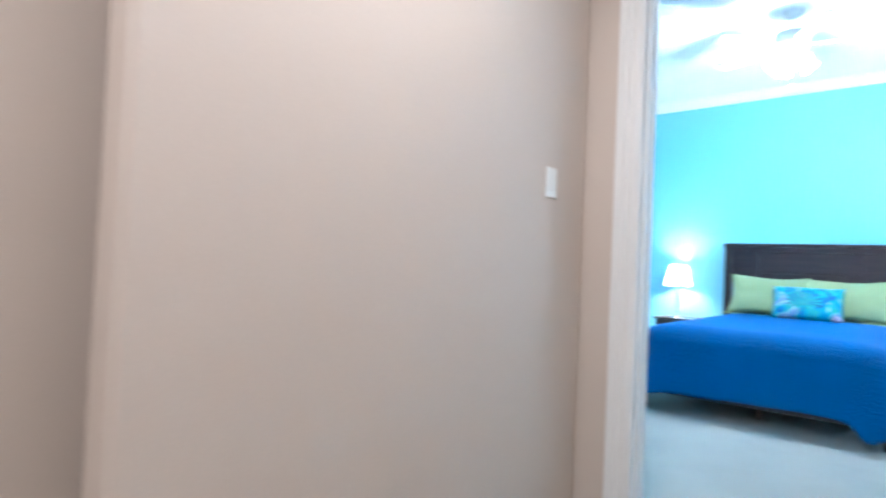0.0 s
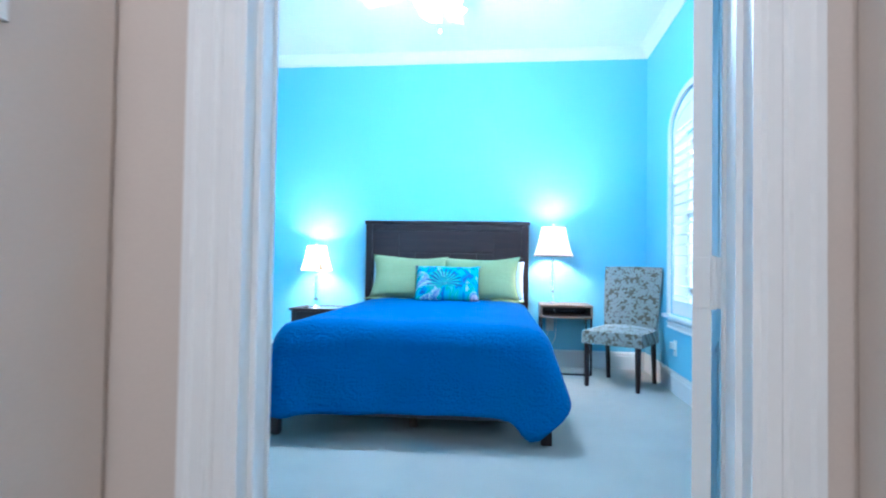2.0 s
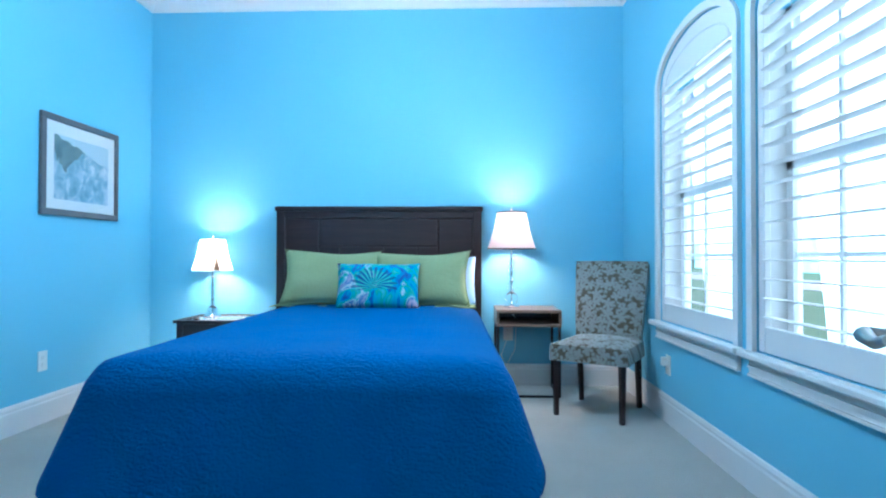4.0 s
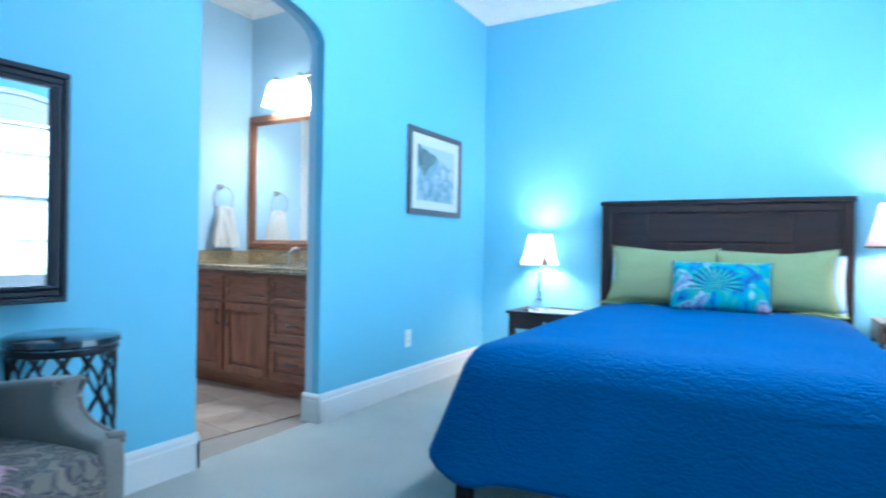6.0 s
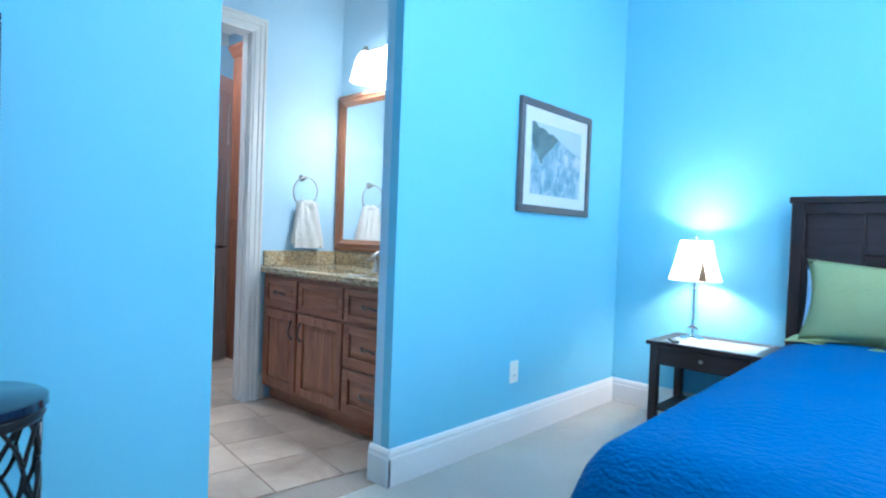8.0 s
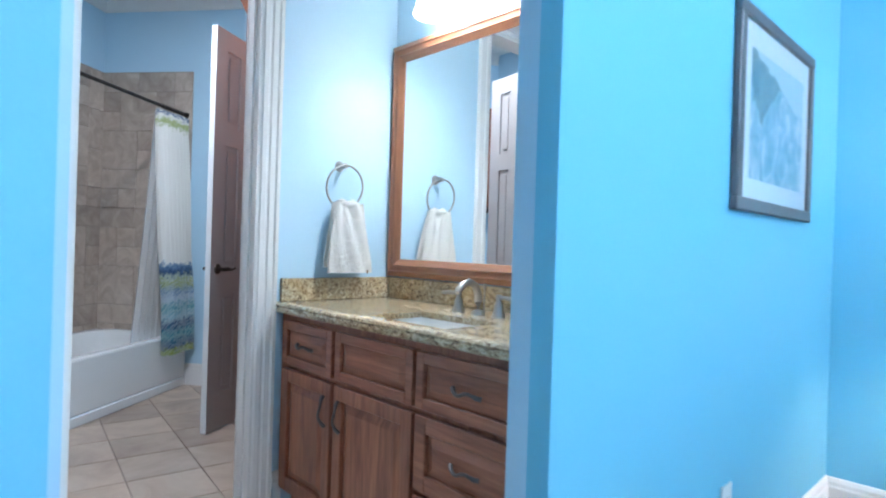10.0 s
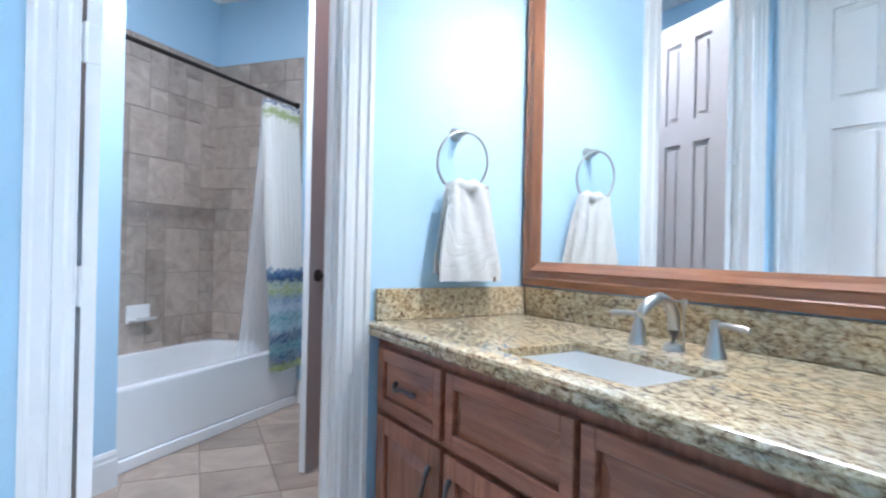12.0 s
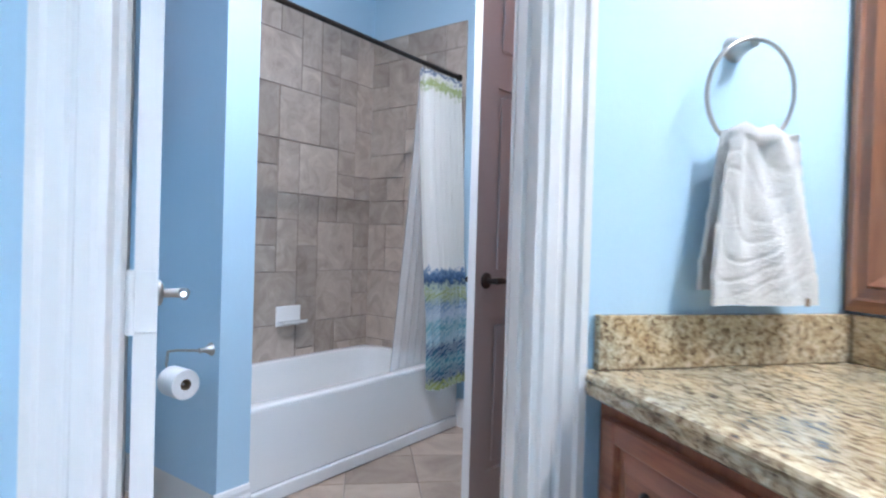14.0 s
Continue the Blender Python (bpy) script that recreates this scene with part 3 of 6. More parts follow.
# hall walls
setting("wall_hall_west", boxes((HXW - 0.14, HXW, 1.66, HY, 0, 2.75), bevel=0.02), M_BEIGE, "beige painted hall wall")
setting("wall_hall_east", boxes((HXE, HXE + 0.14, 1.66, HY, 0, 2.75), bevel=0.02), M_BEIGE, "beige painted hall wall")
setting("wall_hall_north", boxes((-3.0, DX0 - 0.02, HY, HY + 0.07, 0, 2.75), (DX1 + 0.02, 2.2, HY, HY + 0.07, 0, 2.75), (DX0 - 0.02, DX1 + 0.02, HY, HY + 0.07, DOOR_H + 0.02, 2.75)), M_BEIGE, "beige wall round the bedroom door")
setting("wall_hall_far", boxes((-1.12, -1.0, -2.6, HY, 0, 2.75), (1.6, 1.72, -2.6, HY, 0, 2.75), (-3.0, 2.2, -2.6, -2.48, 0, 2.75)), M_BEIGE, "beige walls of the hall behind")

# nook and bath walls
OY0, OY1 = 5.735, 6.415
setting("wall_vanity", prism([bath_xy(0, BD), bath_xy(1.495, BD), bath_xy(1.495, BD + 0.115), bath_xy(0, BD + 0.115)], 3.08, "z"), M_BATHBLUE, "pale blue wall behind the vanity mirror")
setting("wall_towel", boxes((XV - 0.115, XV, 4.6, OY0 - 0.02, 0, 3.08), (XV - 0.115, XV, OY1 + 0.02, 7.29, 0, 3.08), (XV - 0.115, XV, OY0 - 0.02, OY1 + 0.02, DOOR_H + 0.02, 3.08)), M_BATHBLUE, "pale blue wall with a narrow doorway")
NS = -0.965
CDX0, CDX1 = 0.14, 0.90                                   # closet door, along the nook's south wall
bm = bmesh.new()
for a0, a1, z0, z1 in ((-0.115, CDX0, 0, 3.08), (CDX1, 1.0, 0, 3.08), (CDX0, CDX1, DOOR_H, 3.08)):
    prism([bath_xy(a0, NS), bath_xy(a1, NS), bath_xy(a1, NS - 0.1), bath_xy(a0, NS - 0.1)], z1 - z0, "z", z0, bm)
prism([bath_xy(1.0, NS), bath_xy(1.0, NS - 0.22), bath_xy(1.495, NS - 0.22), bath_xy(1.495, NS - 0.11), bath_xy(1.1, NS - 0.11), bath_xy(1.1, NS)], 3.08, "z", 0, bm)
setting("wall_nook_south", bm, M_BATHBLUE, "pale blue wall round the closet door")

BACK = 0.79
c_far = TUB + U * 1.57 + P * BACK
e_near = TUB + U * 1.57 - P * 0.42
s_back = TUB + P * BACK + U * ((4.6 - (TUB + P * BACK).y) / U.y)


def wall_run(name, a, b, height, material, label, thick=0.1, side=1):
    d = (b - a).normalized()
    n = Vector((-d.y, d.x, 0)) * thick * side
    bm = bmesh.new()
    prism([(q.x, q.y) for q in (a, b, b + n, a + n)], height, "z", 0, bm)
    return setting(name, bm, material, label)


wall_run("wall_tub_back", s_back, c_far, 3.08, M_BATHBLUE, "pale blue wall above the tub tiles", side=1)
wall_run("wall_tub_end", c_far + P * 0.1, e_near, 3.08, M_BATHBLUE, "pale blue wall at the tub's end", side=1)
wing = TUB - U * 0.127 - P * 0.10
wall_run("wall_wing", wing, wing + P * (BACK + 0.10), 3.08, M_BATHBLUE, "pale blue wing wall beside the tub", thick=0.14, side=-1)
setting("wall_bath_south", boxes((-5.9, XV - 0.115, 4.5, 4.6, 0, 3.08)), M_BATHBLUE, "pale blue south wall")
setting("wall_bath_north", boxes((-6.6, XV, 7.29, 7.39, 0, 3.08)), M_BATHBLUE, "pale blue north wall")
# ---- trim ----
BASE = [(0, 0), (0.016, 0), (0.016, 0.125), (0.012, 0.135), (0.012, 0.150), (0.006, 0.165), (0, 0.170)]
CROWN = [(0, 0), (0.012, 0.004), (0.02, 0.03), (0.055, 0.075), (0.075, 0.09), (0.085, 0.10), (0, 0.10)]


def run_profile(bm, a, b, profile, z0=0.0, side=1, ext=0.0):
    """A moulding along the wall from a to b; it stands out to the left of that way for side 1."""
    a, b = Vector((*a, 0)), Vector((*b, 0))
    d = (b - a).normalized()
    n = Vector((-d.y, d.x, 0)) * side
    a, b = a - d * ext, b + d * ext
    rings = [[bm.verts.new(q + n * o + Vector((0, 0, z0 + h))) for o, h in profile] for q in (a, b)]
    k = len(profile)
    for i in range(k):
        j = (i + 1) % k
        bm.faces.new((rings[0][i], rings[0][j], rings[1][j], rings[1][i]))
    bm.faces.new(rings[0])
    bm.faces.new(rings[1][::-1])


def mouldings(name, runs, profile, z0, label):
    for a, b, side in runs:
        bm = bmesh.new()
        run_profile(bm, a, b, profile, z0, side)
        setting(name, bm, M_TRIM, label)


OW = XW - 0.11
mouldings("baseboard", [((XW, YN), (XE, YN), -1), ((XE, YN), (XE, YS), -1), ((XW, AY1 - 0.014), (XW, YN), -1), ((XW, YS), (XW, AY0 + 0.014), -1),
                        ((XW + 0.016, AY1), (OW - 0.016, AY1), 1), ((OW - 0.016, AY0), (XW + 0.016, AY0), 1),
                        ((XW, YS), (DX0 - 0.11, YS), 1), ((DX1 + 0.11, YS), (XE, YS), 1)], BASE, 0, "white moulded baseboard")
mouldings("baseboard", [((XV, OY1 + 0.105), (XV, 6.56), -1)], BASE, 0, "white moulded baseboard")
w0 = TUB - U * 0.14
mouldings("baseboard", [(((w0 - P * 0.10).x, (w0 - P * 0.10).y), ((w0 + P * BACK).x, (w0 + P * BACK).y), -1),
                        ((w0 - P * 0.10).to_2d(), (TUB - P * 0.10 + U * 0.013).to_2d(), -1),
                        ((TUB + U * 1.57).to_2d(), e_near.to_2d(), -1)], BASE, 0, "white moulded baseboard")
mouldings("baseboard", [((XV - 0.115, 6.48), (XV - 0.115, 7.29), 1), ((-6.2, 7.29), (-5.6, 7.29), -1)], BASE, 0, "white moulded baseboard")
mouldings("trim", [((XW, YN), (XE, YN), -1), ((XE, YN), (XE, YS), -1), ((XW, YS), (XW, YN), -1), ((XW, YS), (XE, YS), 1)], CROWN, ZC - 0.10, "white crown moulding")
mouldings("trim", [(bath_xy(0, BD), bath_xy(1.49, BD), -1), ((XV, 5.545), (XV, YV), -1), (bath_xy(0, NS), bath_xy(1.09, NS), 1)], CROWN, 2.98, "white crown moulding")
mouldings("trim", [((c_far).to_2d(), (e_near).to_2d(), -1), (s_back.to_2d(), c_far.to_2d(), -1)], CROWN, 2.98, "white crown moulding")

CASING = [(0.0, 0.0), (0.008, 0.0), (0.010, 0.012), (0.016, 0.02), (0.016, 0.042), (0.012, 0.046), (0.012, 0.054), (0.018, 0.060), (0.018, 0.085), (0.024, 0.092), (0.024, 0.108), (0.0, 0.108)]


def casing(name, label, origin, along, out, width, height, cw=1.0):
    """A moulded door surround on a wall: origin at one foot of the opening, along the wall and out of it."""
    origin, along, out = Vector(origin), Vector(along), Vector(out)
    up = Vector((0, 0, 1))
    prof = [(o, w * cw) for o, w in CASING]
    bm = bmesh.new()
    rings = []
    corners = [(origin, -along), (origin + up * height, (-along + up)), (origin + along * width + up * height, (along + up)), (origin + along * width, along)]
    for q, d in corners:
        rings.append([bm.verts.new(q + d * w + out * o) for o, w in prof])
    for a, b in zip(rings, rings[1:]):
        for i in range(len(prof)):
            j = (i + 1) % len(prof)
            bm.faces.new((a[i], a[j], b[j], b[i]))
    bm.faces.new(rings[0])
    bm.faces.new(rings[-1][::-1])
    return setting(name, bm, M_TRIM, label)


casing("trim", "white moulded door casing", (DX0 + 0.006, HY, 0), (1, 0, 0), (0, -1, 0), DX1 - DX0 - 0.012, DOOR_H)
casing("trim", "white moulded door casing", (DX0 + 0.006, YS, 0), (1, 0, 0), (0, 1, 0), DX1 - DX0 - 0.012, DOOR_H)
casing("trim", "white moulded door casing", (XV, OY0 + 0.004, 0), (0, 1, 0), (1, 0, 0), OY1 - OY0 - 0.008, DOOR_H, 0.92)
casing("trim", "white moulded door casing", (XV - 0.115, OY0 + 0.004, 0), (0, 1, 0), (-1, 0, 0), OY1 - OY0 - 0.008, DOOR_H)
casing("trim", "white moulded closet casing", (*bath_xy(CDX0, NS), 0), BM.to_3x3() @ Vector((1, 0, 0)), BM.to_3x3() @ Vector((0, 1, 0)), CDX1 - CDX0, DOOR_H)
# jambs with stops
setting("trim", prism([bath_xy(CDX0, NS + 0.001), bath_xy(CDX0 + 0.003, NS + 0.001), bath_xy(CDX0 + 0.003, NS - 0.1), bath_xy(CDX0, NS - 0.1)], DOOR_H, "z"), M_TRIM, "white closet door jamb")
setting("trim", boxes((DX0 - 0.02, DX0, HY - 0.001, YS + 0.001, 0, DOOR_H), (DX0, DX0 + 0.012, HY + 0.05, HY + 0.085, 0, DOOR_H - 0.012)), M_TRIM, "white door jamb")
setting("trim", boxes((DX1, DX1 + 0.02, HY - 0.001, YS + 0.001, 0, DOOR_H), (DX1 - 0.012, DX1, HY + 0.05, HY + 0.085, 0, DOOR_H - 0.012)), M_TRIM, "white door jamb")
setting("trim", boxes((DX0 - 0.02, DX1 + 0.02, HY - 0.001, YS + 0.001, DOOR_H, DOOR_H + 0.02)), M_TRIM, "white door head")
x0, x1 = XV - 0.116, XV + 0.001
setting("trim", boxes((x0, x1, OY0 - 0.02, OY0, 0, DOOR_H), (x0 + 0.035, x0 + 0.07, OY0, OY0 + 0.01, 0, DOOR_H)), M_TRIM, "white door jamb")
setting("trim", boxes((x0, x1, OY1, OY1 + 0.02, 0, DOOR_H), (x0 + 0.035, x0 + 0.07, OY1 - 0.01, OY1, 0, DOOR_H)), M_TRIM, "white door jamb")
setting("trim", boxes((x0, x1, OY0 - 0.02, OY1 + 0.02, DOOR_H, DOOR_H + 0.02)), M_TRIM, "white door head")


# ---- doors ----
def panelled_leaf(w, h, t=0.035):
    """A six-panel leaf, hinge edge at x = 0, faces at y = 0 and y = t: its frame and, apart, its raised panels."""
    st, mid_st = 0.11, 0.10
    cols = [(st, w / 2 - mid_st / 2), (w / 2 + mid_st / 2, w - st)]
    rows = [(0.22, 0.82), (0.98, 1.72), (1.84, h - 0.12)]
    frame_bm = bmesh.new()
    xs = [0, cols[0][0], cols[0][1], cols[1][0], cols[1][1], w]
    for a, b in ((0, 1), (2, 3), (4, 5)):
        box(frame_bm, xs[a], xs[b], 0, t, 0, h)
    zs = [0, rows[0][0], rows[0][1], rows[1][0], rows[1][1], rows[2][0], rows[2][1], h]
    for k in range(0, 8, 2):
        for c0, c1 in cols:
            box(frame_bm, c0, c1, 0, t, zs[k], zs[k + 1])
    panels = []
    for c0, c1 in cols:
        for z0, z1 in rows:
            p = bmesh.new()
            box(p, c0, c1, 0.012, t - 0.012, z0, z1)
            for y0, y1 in ((0.003, 0.012), (t - 0.012, t - 0.003)):
                box(p, c0 + 0.03, c1 - 0.03, y0, y1, z0 + 0.03, z1 - 0.03, bevel=0.004)
            panels.append(p)
    return frame_bm, panels


def lever(parent, x, z, face, out, toward, metal=M_NICKEL):
    rose = lathe([(0.0, 0.012), (0.02, 0.012), (0.03, 0.006), (0.032, 0.0)], 20)
    bmesh.ops.rotate(rose, verts=rose.verts, cent=(0, 0, 0), matrix=Matrix.Rotation(radians(-90 * out), 3, "X"))
    bmesh.ops.translate(rose, verts=rose.verts, vec=(x, face, z))
    part("door_rose", rose, metal, parent, "round metal rose", 40)
    pts = [(x, face, z), (x, face + out * 0.035, z), (x, face + out * 0.052, z), (x + toward * 0.02, face + out * 0.058, z + 0.002), (x + toward * 0.06, face + out * 0.056, z - 0.004), (x + toward * 0.105, face + out * 0.052, z + 0.006)]
    part("door_handle", tube(pts, [0.011, 0.011, 0.013, 0.012, 0.008, 0.007], 10), metal, parent, "curved metal lever", 40)


def hinges(parent, zs, t, material, side=-1):
    for z in zs:
        bm = bmesh.new()
        box(bm, -0.003, -0.0005, 0.002, t - 0.001, z - 0.05, z + 0.05, bevel=0.0008)
        lo, hi = (-0.03, 0.0) if side < 0 else (t, t + 0.022)
        box(bm, -0.006, -0.0035, lo, hi, z - 0.05, z + 0.05, bevel=0.0008)
        yk = -0.004 if side < 0 else t + 0.004
        tube([(-0.008, yk, z - 0.052), (-0.008, yk, z + 0.052)], 0.006, 8, bm)
        part("hinge", bm, material, parent, "painted butt hinge", 40)


def panel_door(name, m, w, h, label, material, panel_material=None, handle_z=0.97, hinged=True, sides=(1, -1), metal=M_NICKEL, hinge_z=(0.26, 0.97, 1.68, 2.28), hinge_side=-1):
    d = thing(name, m, label, "door", kind="structure")
    f, ps = panelled_leaf(w, h)
    leaf = part("door_leaf", f, material, d)
    for p in ps:
        part("door_panel", p, material, d)
    for s in sides:
        lever(d, w - 0.065, handle_z, 0.035 if s > 0 else 0.0, s, -1, metal)
    part("latch_plate", boxes((w, w + 0.0015, 0.006, 0.029, handle_z - 0.03, handle_z + 0.03)), metal, d, "brass latch plate")
    if hinged:
        hinges(d, hinge_z, 0.035, M_TRIM, hinge_side)
    return d


# white enamel with shade mixed into its colour; the hinge edge keeps plain white
M_DOORGREYED = material("white door enamel greyed for shade", (0.43, 0.395, 0.375), 0.35, vary=0.03, scale=5, grain=90, bump=0.03)
# bedroom door, swung into the room past square
panel_door("door_bedroom", at(0.452, 3.745, 0.012, 90 - 21), 0.88, DOOR_H - 0.02, "white six-panel bedroom door standing open", M_TRIM, handle_z=0.92)
db = panel_door("door_bath", at(XV - 0.088, 5.79, 0.012, 180 + 11), 0.55, DOOR_H - 0.02, "white six-panel bathroom door greyed for shade, standing open", M_DOORGREYED, sides=(-1,), hinge_z=(0.30, 1.0, 1.62, 2.25), hinge_side=1)
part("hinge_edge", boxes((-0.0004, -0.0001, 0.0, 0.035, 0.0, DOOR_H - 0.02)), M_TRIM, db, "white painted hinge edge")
panel_door("door_closet", BM @ at(CDX0 + 0.004, NS - 0.065, 0.012, 0), CDX1 - CDX0 - 0.008, DOOR_H - 0.015, "white six-panel closet door, closed", M_TRIM, sides=(1,), hinged=False)
# leaf takes the painted shade; its lit leading edge stays white
dd = panel_door("door_linen", at(-5.598, 7.166, 0.012, -57), 0.60, DOOR_H - 0.01, "white six-panel door toned taupe for shade, standing open", M_DOORSHADE, sides=(1, -1), metal=M_BRONZE)
part("door_edge", boxes((0.6005, 0.604, 0.0, 0.035, 0.0, DOOR_H - 0.01)), M_TRIM, dd, "white painted leading edge")


# ---- windows with plantation shutters ----
def arc_pts(y0, y1, inset, n=24):
    m, h, r = (y0 + y1) / 2, (y1 - y0) / 2 - inset, WZT - WZS - inset
    return [(m - h * math.cos(math.pi * k / n), WZS + r * math.sin(math.pi * k / n)) for k in range(n + 1)]


def shutter_window(name, y0, y1):
    w = thing(name, at(XE, (y0 + y1) / 2), "white arched window with open plantation shutters", "window", kind="structure")
    c = (y0 + y1) / 2
    a0, a1 = y0 - c, y1 - c
    # surround on the wall
    bm = bmesh.new()
    out, inn = [(p[0] - c, WZS + (p[1] - WZS) * 1.2) for p in arc_pts(y0 - 0.05, y1 + 0.05, 0.0)], [(p[0] - c, p[1]) for p in arc_pts(y0, y1, 0.0)]
    loop_o = [(a0 - 0.05, WZ0)] + out + [(a1 + 0.05, WZ0)]
    loop_i = [(a0, WZ0)] + inn + [(a1, WZ0)]
    for a, b, p, q in zip(loop_o, loop_o[1:], loop_i, loop_i[1:]):
        vs = [[bm.verts.new((x, yy, zz)) for yy, zz in (a, b, q, p)] for x in (-0.022, -0.001)]
        bm.faces.new(vs[0])
        bm.faces.new(vs[1][::-1])
        for i in range(4):
            j = (i + 1) % 4
            bm.faces.new((vs[0][i], vs[1][i], vs[1][j], vs[0][j]))
    part("window_frame", bm, M_TRIM, w)
    part("window_sill", boxes((-0.06, -0.001, a0 - 0.075, a1 + 0.075, WZ0 - 0.03, WZ0), bevel=0.006), M_TRIM, w)
    ap = boxes((-0.018, -0.001, a0 - 0.035, a1 + 0.035, WZ0 - 0.115, WZ0 - 0.03))
    box(ap, -0.026, -0.018, a0 - 0.035, a1 + 0.035, WZ0 - 0.075, WZ0 - 0.062)
    box(ap, -0.026, -0.018, a0 - 0.035, a1 + 0.035, WZ0 - 0.112, WZ0 - 0.10)
    part("window_apron", ap, M_TRIM, w)
    # shutter panel
    st = 0.055
    for s0, s1 in ((a0 + 0.004, a0 + st), (a1 - st, a1 - 0.004)):
        part("shutter_stile", boxes((0.006, 0.034, s0, s1, WZ0 + 0.004, WZS), bevel=0.003), M_TRIM, w)
    part("shutter_rail", boxes((0.008, 0.032, a0 + st, a1 - st, WZ0 + 0.004, WZ0 + 0.115), bevel=0.003), M_TRIM, w)
    fill = [(a0 + 0.004, WZS)] + [(p[0] - c, p[1]) for p in arc_pts(y0, y1, 0.004)][1:-1] + [(a1 - 0.004, WZS)]
    part("shutter_arch_panel", prism(fill, 0.024, "x", 0.008), M_TRIM, w)
    rim_o, rim_i = [(p[0] - c, p[1]) for p in arc_pts(y0, y1, 0.09)], [(p[0] - c, p[1]) for p in arc_pts(y0, y1, 0.105)]
    bm = bmesh.new()
    tube([(0.008, yy, zz) for yy, zz in rim_o], 0.006, 6, bm)
    part("arch_bead", bm, M_TRIM, w)
    n = 17
    z_lo, z_hi = WZ0 + 0.115, WZS
    step = (z_hi - z_lo) / n
    blade = None
    for k in range(n):
        z = z_lo + step * (k + 0.5)
        if blade is None:
            bm = bmesh.new()
            ring = [(0.031 * math.cos(t), 0.0042 * math.sin(t)) for t in (2 * math.pi * j / 10 for j in range(10))]
            prism(ring, a1 - a0 - 2 * st - 0.004, "z", 0, bm)
            bmesh.ops.rotate(bm, verts=bm.verts, cent=(0, 0, 0), matrix=Matrix.Rotation(radians(-90), 3, "X"))
            blade = part("louver", bm, M_TRIM, w, smooth=40)
            lo = blade
        else:
            lo = new("louver", blade.data)
            lo.parent = w
        lo.matrix_local = pose(0.02, a0 + st + 0.002, z, 0, 2, 0)
    # painted reveal round the opening
    for s0, s1 in ((a0, a0 + 0.004), (a1 - 0.004, a1)):
        part("window_reveal", boxes((0.036, 0.198, s0, s1, WZ0, WZS)), M_TRIM, w)
    part("window_reveal", boxes((0.036, 0.198, a0 + 0.004, a1 - 0.004, WZ0, WZ0 + 0.004)), M_TRIM, w)
    # sash behind
    bm = bmesh.new()
    for s0, s1, z0, z1 in ((a0 + 0.004, a0 + 0.05, WZ0, WZS), (a1 - 0.05, a1 - 0.004, WZ0, WZS), (a0 + 0.05, a1 - 0.05, WZ0 + 0.004, WZ0 + 0.06), (a0, a1, 1.42, 1.47), (a0, a1, WZS - 0.03, WZS)):
        box(bm, 0.13, 0.17, s0, s1, z0, z1)
    part("sash", bm, M_EXTERIOR, w)
    for f in (1 / 3, 2 / 3):
        part("muntin", boxes((0.14, 0.16, a0 + (a1 - a0) * f - 0.01, a0 + (a1 - a0) * f + 0.01, WZ0 + 0.06, WZS)), M_EXTERIOR, w)
    for z in (1.05, 1.85):
        part("muntin", boxes((0.142, 0.158, a0 + 0.05, a1 - 0.05, z - 0.01, z + 0.01)), M_EXTERIOR, w)
    pane = part("pane", boxes((0.148, 0.152, a0 + 0.01, a1 - 0.01, WZ0 + 0.01, WZS - 0.01)), M_GLASS, w)
    pane.visible_shadow = False
    half_round = [(a0 + 0.01, WZS - 0.01)] + [(p[0] - c, p[1]) for p in arc_pts(y0, y1, 0.01)][1:-1] + [(a1 - 0.01, WZS - 0.01)]
    pane = part("pane", prism(half_round, 0.004, "x", 0.148), M_GLASS, w)
    pane.visible_shadow = False
    return w


shutter_window("window_1", *WINS[0])
shutter_window("window_2", *WINS[1])

# outside: lawn, hedge and a pale house far off
M_LAWN = material("sunlit lawn", (0.12, 0.20, 0.09), 0.9, vary=0.3, scale=0.6, grain=30)
M_HEDGE = material("hedge leaves", (0.05, 0.10, 0.03), 0.8, vary=0.5, scale=3, grain=20)
M_DRIVE = material("pale concrete drive", (0.55, 0.53, 0.50), 0.8, vary=0.1, scale=1.0)
setting("ground", boxes((XE + 0.2, 400, -300, 300, -0.5, -0.3)), M_LAWN, "sunlit lawn outside the windows")
# added panel that glows by itself; haze and daylight glare are in its colour
M_GLOWHAZE = bpy.data.materials.new("glowing hazy garden backdrop")
M_GLOWHAZE.use_nodes = True
nt, b = nodes_of(M_GLOWHAZE)
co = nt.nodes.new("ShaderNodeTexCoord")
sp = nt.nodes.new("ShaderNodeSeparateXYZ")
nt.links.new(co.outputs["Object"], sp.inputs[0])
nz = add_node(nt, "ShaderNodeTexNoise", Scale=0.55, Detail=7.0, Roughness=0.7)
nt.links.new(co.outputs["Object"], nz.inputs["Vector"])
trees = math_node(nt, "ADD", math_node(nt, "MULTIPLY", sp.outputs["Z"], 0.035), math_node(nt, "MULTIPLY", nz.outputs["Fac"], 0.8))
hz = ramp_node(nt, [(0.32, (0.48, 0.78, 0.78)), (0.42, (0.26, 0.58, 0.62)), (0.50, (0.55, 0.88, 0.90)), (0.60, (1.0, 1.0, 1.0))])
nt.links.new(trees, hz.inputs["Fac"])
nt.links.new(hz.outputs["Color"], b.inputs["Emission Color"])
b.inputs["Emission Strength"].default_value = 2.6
setting("backdrop", boxes((30, 30.2, -60, 80, -0.3, 40)), M_GLOWHAZE, "glowing panel painted with hazy trees and sky, far outside")
setting("road", boxes((14, 20, -200, 200, -0.3, -0.28)), M_DRIVE, "pale concrete road")
